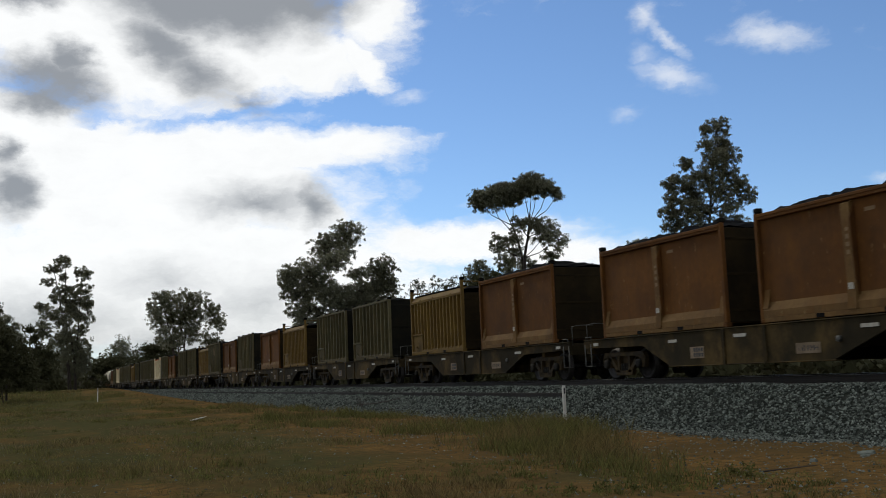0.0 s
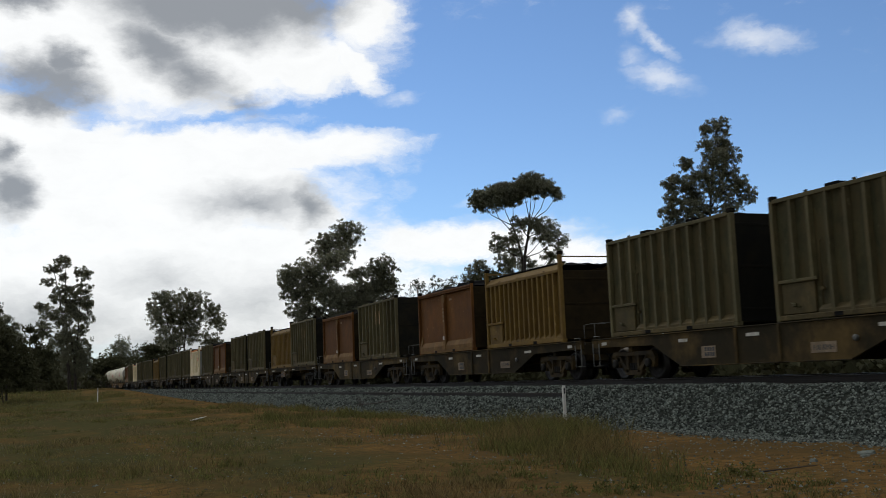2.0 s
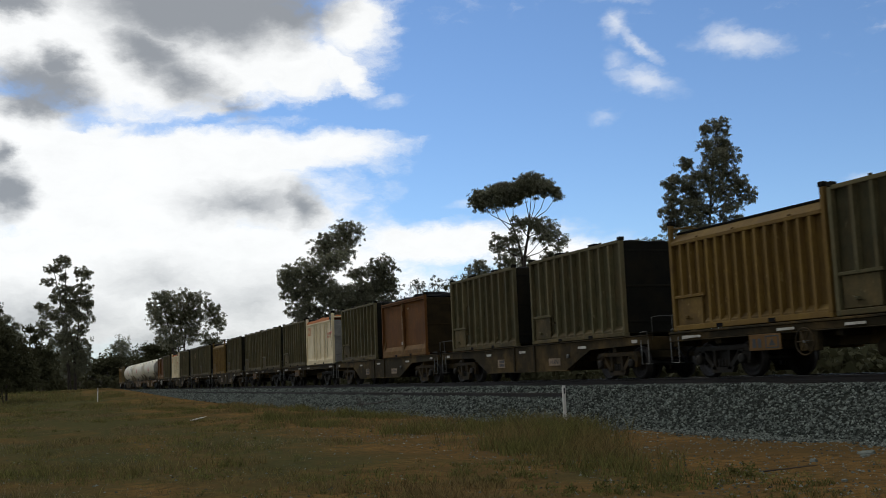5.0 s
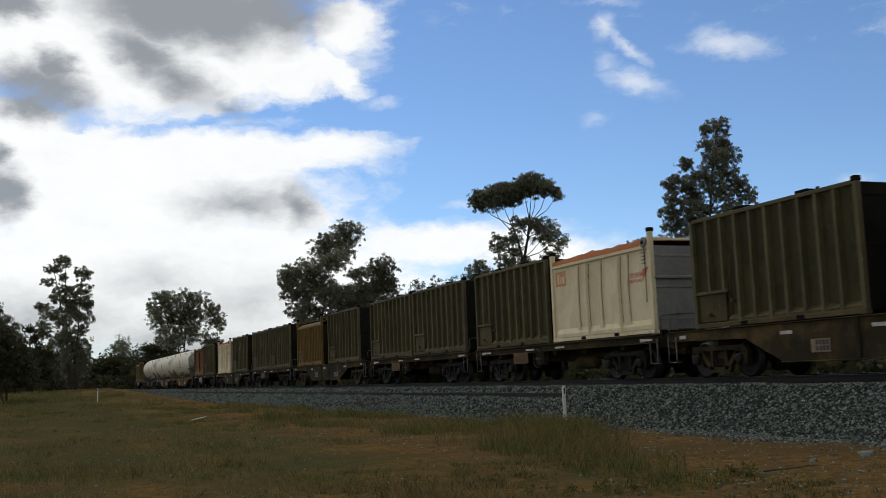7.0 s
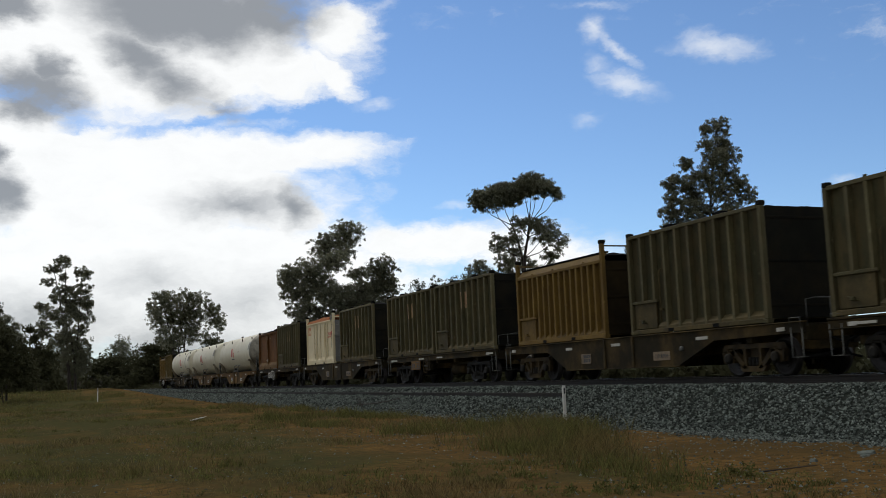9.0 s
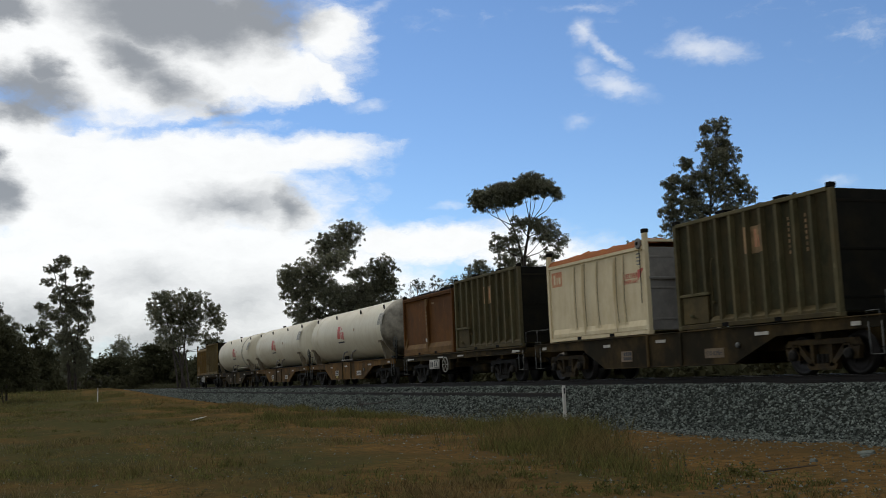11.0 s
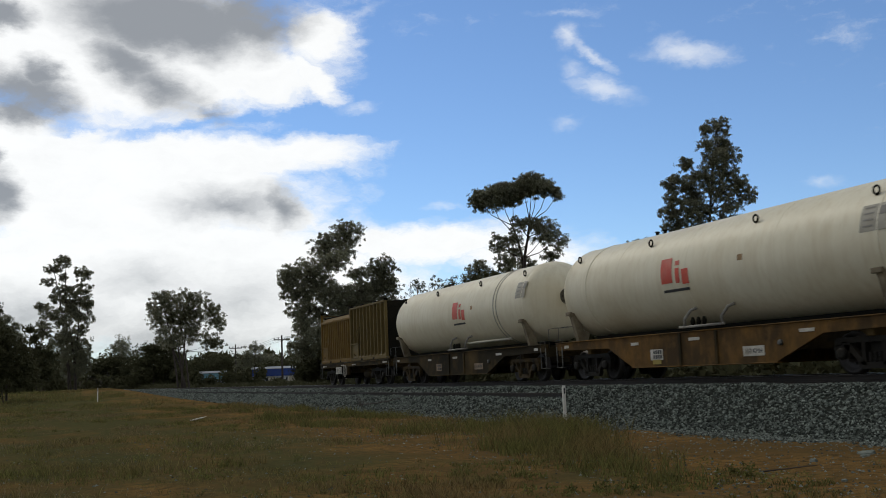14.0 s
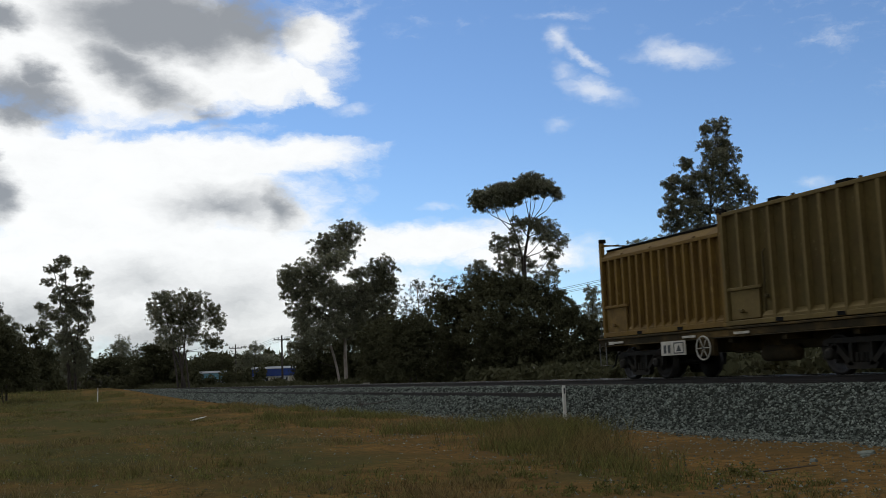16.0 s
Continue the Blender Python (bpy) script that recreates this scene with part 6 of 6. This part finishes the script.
def sapling(x, y, z, h, seed, label):
    """A small leafless weed with a few thin stems."""
    rd = random.Random(seed)
    t = thing("weed", label, "weed", "dry weeds")
    t.location = (x, y, z)
    sh = Shape()
    for k in range(7):
        a, r = rd.uniform(0, 6.28), rd.uniform(0.15, 0.5) * h
        top = (math.cos(a) * r, math.sin(a) * r, h * rd.uniform(0.5, 1.0))
        sh.tube([(0, 0, -0.05), (top[0] * 0.3, top[1] * 0.3, top[2] * 0.55), top], 0.009, 5, 0.003)
        for j in range(3):
            b = (top[0] * (0.5 + 0.15 * j), top[1] * (0.5 + 0.15 * j), top[2] * (0.6 + 0.12 * j))
            sh.tube([b, (b[0] + rd.uniform(-0.12, 0.12), b[1] + rd.uniform(-0.12, 0.12), b[2] + rd.uniform(0.03, 0.14))], 0.005, 4, 0.002)
    part("stem", sh, "bark", t)
    rng = np.random.default_rng(seed)
    me = leaf_mesh("leaves", rng.normal(size=(9, 3)) * (0.2 * h, 0.2 * h, 0.22 * h) + (0, 0, 0.6 * h), np.full(9, 0.05), np.full(9, 4), 0.035, rng, M["leaf_dark"], 0.2)
    ob = new("foliage", me)
    ob.parent = t


sapling(14.2, 46.4, 0.12, 0.6, 5, "dark straggly weed growing on the ballast")
branch = thing("dead_branch", "thin dead branch lying on the ballast", "branch")
part("stem", Shape().tube([(14.2, 47.0, 0.3), (14.35, 45.0, 0.36), (14.5, 43.6, 0.46), (14.7, 42.4, 0.6)], 0.03, 6, 0.012), "bark", branch)
twig = thing("dead_branch", "thin dead twig lying on red soil", "branch")
part("stem", Shape().tube([(9.3, 11.9, 0.03), (9.8, 11.85, 0.05), (10.4, 12.1, 0.03)], 0.012, 5, 0.006), "bark", twig)


def flat_stone(x, y, r, seed, label):
    rd = random.Random(seed)
    t = thing("stone", label, "stone", "loose stones on the soil")
    t.matrix_basis = pose(x, y, float(ground_height(x, y)) - 0.01, rd.uniform(-9, 9), rd.uniform(-9, 9), rd.uniform(0, 360))
    prof = [(r * rd.uniform(0.6, 1.2) * math.cos(k * 0.785), r * rd.uniform(0.5, 0.9) * math.sin(k * 0.785)) for k in range(8)]
    sh = Shape().prism(prof, 2, -0.04, r * 0.3)
    sh.v = [(a * (0.8 if c > 0 else 1.0), b * (0.8 if c > 0 else 1.0), c) for a, b, c in sh.v]
    part("slab", sh, "stone", t)


rs = random.Random(12)
for x, y, r in ((12.2, 13.1, 0.2), (12.0, 12.9, 0.12), (11.05, 12.95, 0.1), (11.9, 13.9, 0.12), (9.5, 10.6, 0.06), (6.6, 10.9, 0.05), (12.4, 14.8, 0.14), (12.55, 13.7, 0.1), (10.6, 15.4, 0.06), (8.4, 11.6, 0.05), (9.2, 13.0, 0.05)):
    flat_stone(x, y, r, rs.randint(0, 999), "flat grey stone lying on orange soil")


def small_sign(x, y, h, plate, label):
    t = thing("small_sign", label, "sign", "small signs beside the line")
    t.matrix_basis = pose(x, y, float(ground_height(x, y)), 0, 0, -20)
    part("shaft", Shape().box(-0.04, 0.04, -0.03, 0.03, -0.3, h), "panel", t)
    part("plate", Shape().box(-plate, plate, -0.05, -0.03, h - plate * 0.8, h), "panel", t)


small_sign(19.9, 63.8, 1.15, 0.22, "short pale post with a small plate")
small_sign(26.1, 52.5, 1.1, 0.1, "thin pale post with a small plate")


def concrete_block(x, y, label):
    t = thing("concrete_block", label, "block", "pale concrete blocks")
    t.location = (x, y, 0.7)
    part("body", Shape().prism([(-0.7, 0), (0.7, 0), (0.35, 1.5), (-0.35, 1.5)], 1, -0.5, 0.5), "panel", t)


concrete_block(32.6, 149.7, "pale tapered concrete block beside a shrub")
concrete_block(35.2, 148.7, "pale tapered concrete block beside a shrub")
far_house(12.5, 250, 9.0, "distant pale house half hidden by trees")
far_house(3.2, 253, 8.0, "distant pale house half hidden by trees")


# ---- sky ----
# clouds as (azimuth, elevation, half width, half height, turn, weight), in degrees seen from the ground
COVER = [(5.06, 18.34, 12.12, 5.0, -2.3, 1.9), (11.68, 17.39, 5.76, 2.27, -14.3, 1.5), (16.02, 16.51, 2.42, 0.91, -40.3, 1.3), (5.9, 12.13, 12.73, 1.67, -0.3, 1.8), (14.97, 12.54, 4.55, 1.03, -0.3, 1.1), (4.17, 10.04, 13.03, 3.33, -2.3, 1.9), (12.74, 9.44, 3.48, 1.88, -22.3, 1.6), (7.02, 5.44, 15.76, 4.55, -2.3, 1.9), (21.65, 7.19, 6.97, 1.45, 0.7, 1.2), (26.89, 6.34, 4.55, 1.09, 0.7, 1.0), (16.4, 18.58, 2.58, 2.27, 27.7, 1.0), (-1.38, 12.89, 4.55, 2.42, -2.3, 1.8)]
SMALL = [(18.18, 19.59, 2.58, 0.42, 29.7, 0.6), (30.85, 18.2, 0.79, 0.79, 17.7, 0.95), (31.99, 17.07, 1.88, 0.39, -40.3, 0.75), (32.18, 15.13, 2.24, 0.85, -20.3, 0.95), (30.91, 16.07, 1.03, 0.55, -22.3, 0.6), (30.28, 13.35, 0.61, 0.42, -2.3, 0.3), (37.42, 16.55, 2.79, 0.79, -7.3, 0.95), (36.4, 16.92, 1.36, 0.67, -2.3, 0.6), (30.9, 19.43, 1.82, 0.27, -5.3, 0.5), (22.52, 9.32, 1.27, 0.24, -2.3, 0.5), (18.49, 14.81, 0.91, 0.36, 7.7, 0.55), (43.23, 8.89, 0.91, 0.36, -2.3, 0.4)]
GAPS = [(5.18, 13.26, 3.79, 0.45, 10.7, 0.55), (9.64, 14.11, 2.73, 0.33, 11.7, 0.5), (12.23, 14.43, 2.42, 0.48, 6.7, 0.6), (15.34, 14.62, 2.58, 0.67, 3.7, 0.75), (17.84, 14.22, 1.82, 0.91, -2.3, 0.8)]
GREY = [(6.99, 1.27, 18.18, 3.33, -2.3, 0.8), (0.31, 3.5, 8.48, 2.42, -2.3, 0.65), (8.05, 19.77, 7.88, 2.79, -2.3, 1.6), (12.98, 20.04, 4.24, 2.88, -2.3, 1.5), (5.64, 17.37, 3.33, 1.88, -22.3, 1.2), (7.41, 16.13, 3.79, 1.76, -30.3, 1.0), (10.1, 14.56, 2.12, 0.97, -27.3, 0.9), (0.23, 15.1, 3.7, 1.82, -10.3, 1.5), (1.2, 16.14, 1.76, 1.27, -22.3, 1.2), (-1.04, 19.31, 2.58, 1.27, -2.3, 1.3), (-1.58, 11.89, 0.85, 1.21, -2.3, 1.1), (-1.21, 9.92, 1.82, 1.76, -17.3, 1.3), (10.92, 9.55, 5.15, 1.52, -2.3, 0.75), (13.81, 9.33, 1.82, 1.58, -27.3, 1.0), (6.44, 5.45, 5.76, 1.82, -2.3, 0.5), (10.83, 4.15, 6.67, 2.42, -2.3, 0.5)]
OUT_SHADE = 0.58


def cloud_material():
    m = bpy.data.materials.new("drifting_clouds")
    m.use_nodes = True
    m.cycles.emission_sampling = "NONE"
    nt = m.node_tree
    nt.nodes.clear()
    new_node, link = nt.nodes.new, nt.links.new

    def math_(op, a, b=None, c=None, clamp=False):
        n = new_node("ShaderNodeMath")
        n.operation, n.use_clamp = op, clamp
        for k, val in enumerate((a, b, c)):
            if val is None:
                continue
            if isinstance(val, (int, float)):
                n.inputs[k].default_value = val
            else:
                link(val, n.inputs[k])
        return n.outputs[0]

    tc = new_node("ShaderNodeTexCoord")
    sep = new_node("ShaderNodeSeparateXYZ")
    link(tc.outputs["Object"], sep.inputs[0])
    x, y, z = sep.outputs
    az = math_("MULTIPLY", math_("ARCTAN2", x, y), 57.29578)
    flat = math_("SQRT", math_("ADD", math_("MULTIPLY", x, x), math_("MULTIPLY", y, y)))
    el = math_("MULTIPLY", math_("ARCTAN2", z, flat), 57.29578)
    comb = new_node("ShaderNodeCombineXYZ")
    link(az, comb.inputs[0])
    link(el, comb.inputs[1])
    place = comb.outputs[0]

    def noise_at(vec, scale, detail, rough=0.6, stretch=(1, 1, 1)):
        mp = new_node("ShaderNodeMapping")
        mp.inputs["Scale"].default_value = stretch
        link(vec, mp.inputs[0])
        n = new_node("ShaderNodeTexNoise")
        n.inputs["Scale"].default_value, n.inputs["Detail"].default_value, n.inputs["Roughness"].default_value = scale, detail, rough
        link(mp.outputs[0], n.inputs["Vector"])
        return n

    # ragged edges: shift the places by two sizes of noise
    big, fine = noise_at(place, 0.22, 3.0), noise_at(place, 0.8, 6.0, 0.65, (0.7, 1.2, 1))

    def shift(vec, n, amount):
        s = new_node("ShaderNodeVectorMath")
        s.operation = "SUBTRACT"
        link(n.outputs["Color"], s.inputs[0])
        s.inputs[1].default_value = (0.5, 0.5, 0.5)
        a = new_node("ShaderNodeVectorMath")
        a.operation = "MULTIPLY_ADD"
        link(s.outputs[0], a.inputs[0])
        a.inputs[1].default_value = (amount, amount * 0.7, 0)
        link(vec, a.inputs[2])
        return a.outputs[0]

    warped = shift(shift(place, big, 1.8), fine, 1.7)

    torn = shift(shift(place, big, 2.2), fine, 2.0)

    def field(rows, where=None):
        where = where or warped
        total = None
        for a, e, rx, ry, turn, weight in rows:
            mp = new_node("ShaderNodeMapping")
            mp.vector_type = "TEXTURE"
            mp.inputs["Location"].default_value, mp.inputs["Rotation"].default_value, mp.inputs["Scale"].default_value = (a, e, 0), (0, 0, radians(turn)), (rx, ry, 1)
            link(where, mp.inputs[0])
            ln = new_node("ShaderNodeVectorMath")
            ln.operation = "LENGTH"
            link(mp.outputs[0], ln.inputs[0])
            d = math_("MULTIPLY_ADD", ln.outputs["Value"], -weight, weight)
            total = d if total is None else math_("MAXIMUM", total, d)
        return total

    def step(val, lo, hi):
        n = new_node("ShaderNodeMapRange")
        n.interpolation_type = "SMOOTHSTEP"
        n.inputs[1].default_value, n.inputs[2].default_value = lo, hi
        link(val, n.inputs[0])
        return n.outputs[0]

    # the overcast that goes on outside the clearing
    mp = new_node("ShaderNodeMapping")
    mp.vector_type = "TEXTURE"
    mp.inputs["Location"].default_value, mp.inputs["Scale"].default_value = (26, 8, 0), (36, 19, 1)
    link(place, mp.inputs[0])
    ln = new_node("ShaderNodeVectorMath")
    ln.operation = "LENGTH"
    link(mp.outputs[0], ln.inputs[0])
    outside = math_("SUBTRACT", ln.outputs["Value"], 1.0)

    wisps = noise_at(warped, 0.5, 8.0, 0.65, (0.6, 1.3, 1)).outputs["Fac"]
    cover = math_("MAXIMUM", field(COVER), outside)
    cover = math_("ADD", cover, math_("MULTIPLY", math_("SUBTRACT", wisps, 0.5), 1.5))
    cover = math_("SUBTRACT", cover, math_("MAXIMUM", field(GAPS), 0.0))
    cover = step(cover, -0.3, 0.62)
    puffs = math_("ADD", field(SMALL), math_("MULTIPLY", math_("SUBTRACT", wisps, 0.5), 1.6))
    puffs = math_("MULTIPLY", step(puffs, -0.2, 1.1), 0.62)
    thin = math_("SUBTRACT", 0.95, math_("MULTIPLY", step(outside, 0.0, 0.5), 0.22))
    alpha = math_("MULTIPLY", math_("MAXIMUM", cover, puffs), thin)
    shade = math_("ADD", math_("MAXIMUM", math_("MAXIMUM", field(GREY, torn), 0.0), math_("MULTIPLY", step(outside, 0.0, 0.5), OUT_SHADE)), math_("MULTIPLY", math_("SUBTRACT", wisps, 0.52), 0.5))
    shade = step(shade, -0.12, 1.0)
    mix = new_node("ShaderNodeMix")
    mix.data_type = "RGBA"
    link(shade, mix.inputs[0])
    mix.inputs[6].default_value = (1.03, 1.035, 1.02, 1)
    mix.inputs[7].default_value = (0.31, 0.325, 0.34, 1)
    emit = new_node("ShaderNodeEmission")
    link(mix.outputs[2], emit.inputs[0])
    clear = new_node("ShaderNodeBsdfTransparent")
    both = new_node("ShaderNodeMixShader")
    link(alpha, both.inputs[0])
    link(clear.outputs[0], both.inputs[1])
    link(emit.outputs[0], both.inputs[2])
    out = new_node("ShaderNodeOutputMaterial")
    link(both.outputs[0], out.inputs[0])
    return m


def cloud_layer():
    """A wide shallow vault of cloud over the land."""
    high, reach = 500.0, 4200.0
    rings = [0, 200, 450, 800, 1200, 1700, 2300, 3000, 3600, 4100, 4240, 4330]
    n, verts = 72, [(0, 0, high)]
    for r in rings[1:]:
        verts += [(r * math.sin(2 * math.pi * k / n), r * math.cos(2 * math.pi * k / n), high * (1 - (r / reach) ** 2)) for k in range(n)]
    faces = [(0, 1 + (k + 1) % n, 1 + k) for k in range(n)]
    for j in range(len(rings) - 2):
        a, b = 1 + j * n, 1 + (j + 1) * n
        faces += [(a + k, a + (k + 1) % n, b + (k + 1) % n, b + k) for k in range(n)]
    ob = fresh("cloud_layer", verts, faces, cloud_material())
    ob.data.polygons.foreach_set("use_smooth", [True] * len(faces))
    return tagged(ob, "broken white and grey clouds drifting over blue sky", "clouds", kind="structure")


clouds = cloud_layer()


def motions():
    """Keys all that moves: the train, its wheels and the clouds."""
    for ob, y, z in MOVING:
        walk(ob, [(t, pose(X_TRACK, y - travel(t), z)) for t in np.arange(0, 16.01, 1.0)])
    turns = [(k / FPS, math.degrees(travel(k / FPS) / 0.455)) for k in range(0, 16 * FPS + 1)]
    for ob, y, z in MOVING:
        for b in ob.children:
            if b.name.startswith("bogie"):
                for w in b.children:
                    if w.name.startswith("wheelset"):
                        walk(w, [(t, pose(0, w.location.y, 0.455, a % 360)) for t, a in turns])
    # the clouds drift away from the camera
    walk(clouds, [(t, pose(EYE.x - 18.9 * (t - 8) / 8, EYE.y + 78.2 * (t - 8) / 8, EYE.z + 9.2 * (t - 8) / 8)) for t in (0.0, 8.0, 16.0)])


motions()
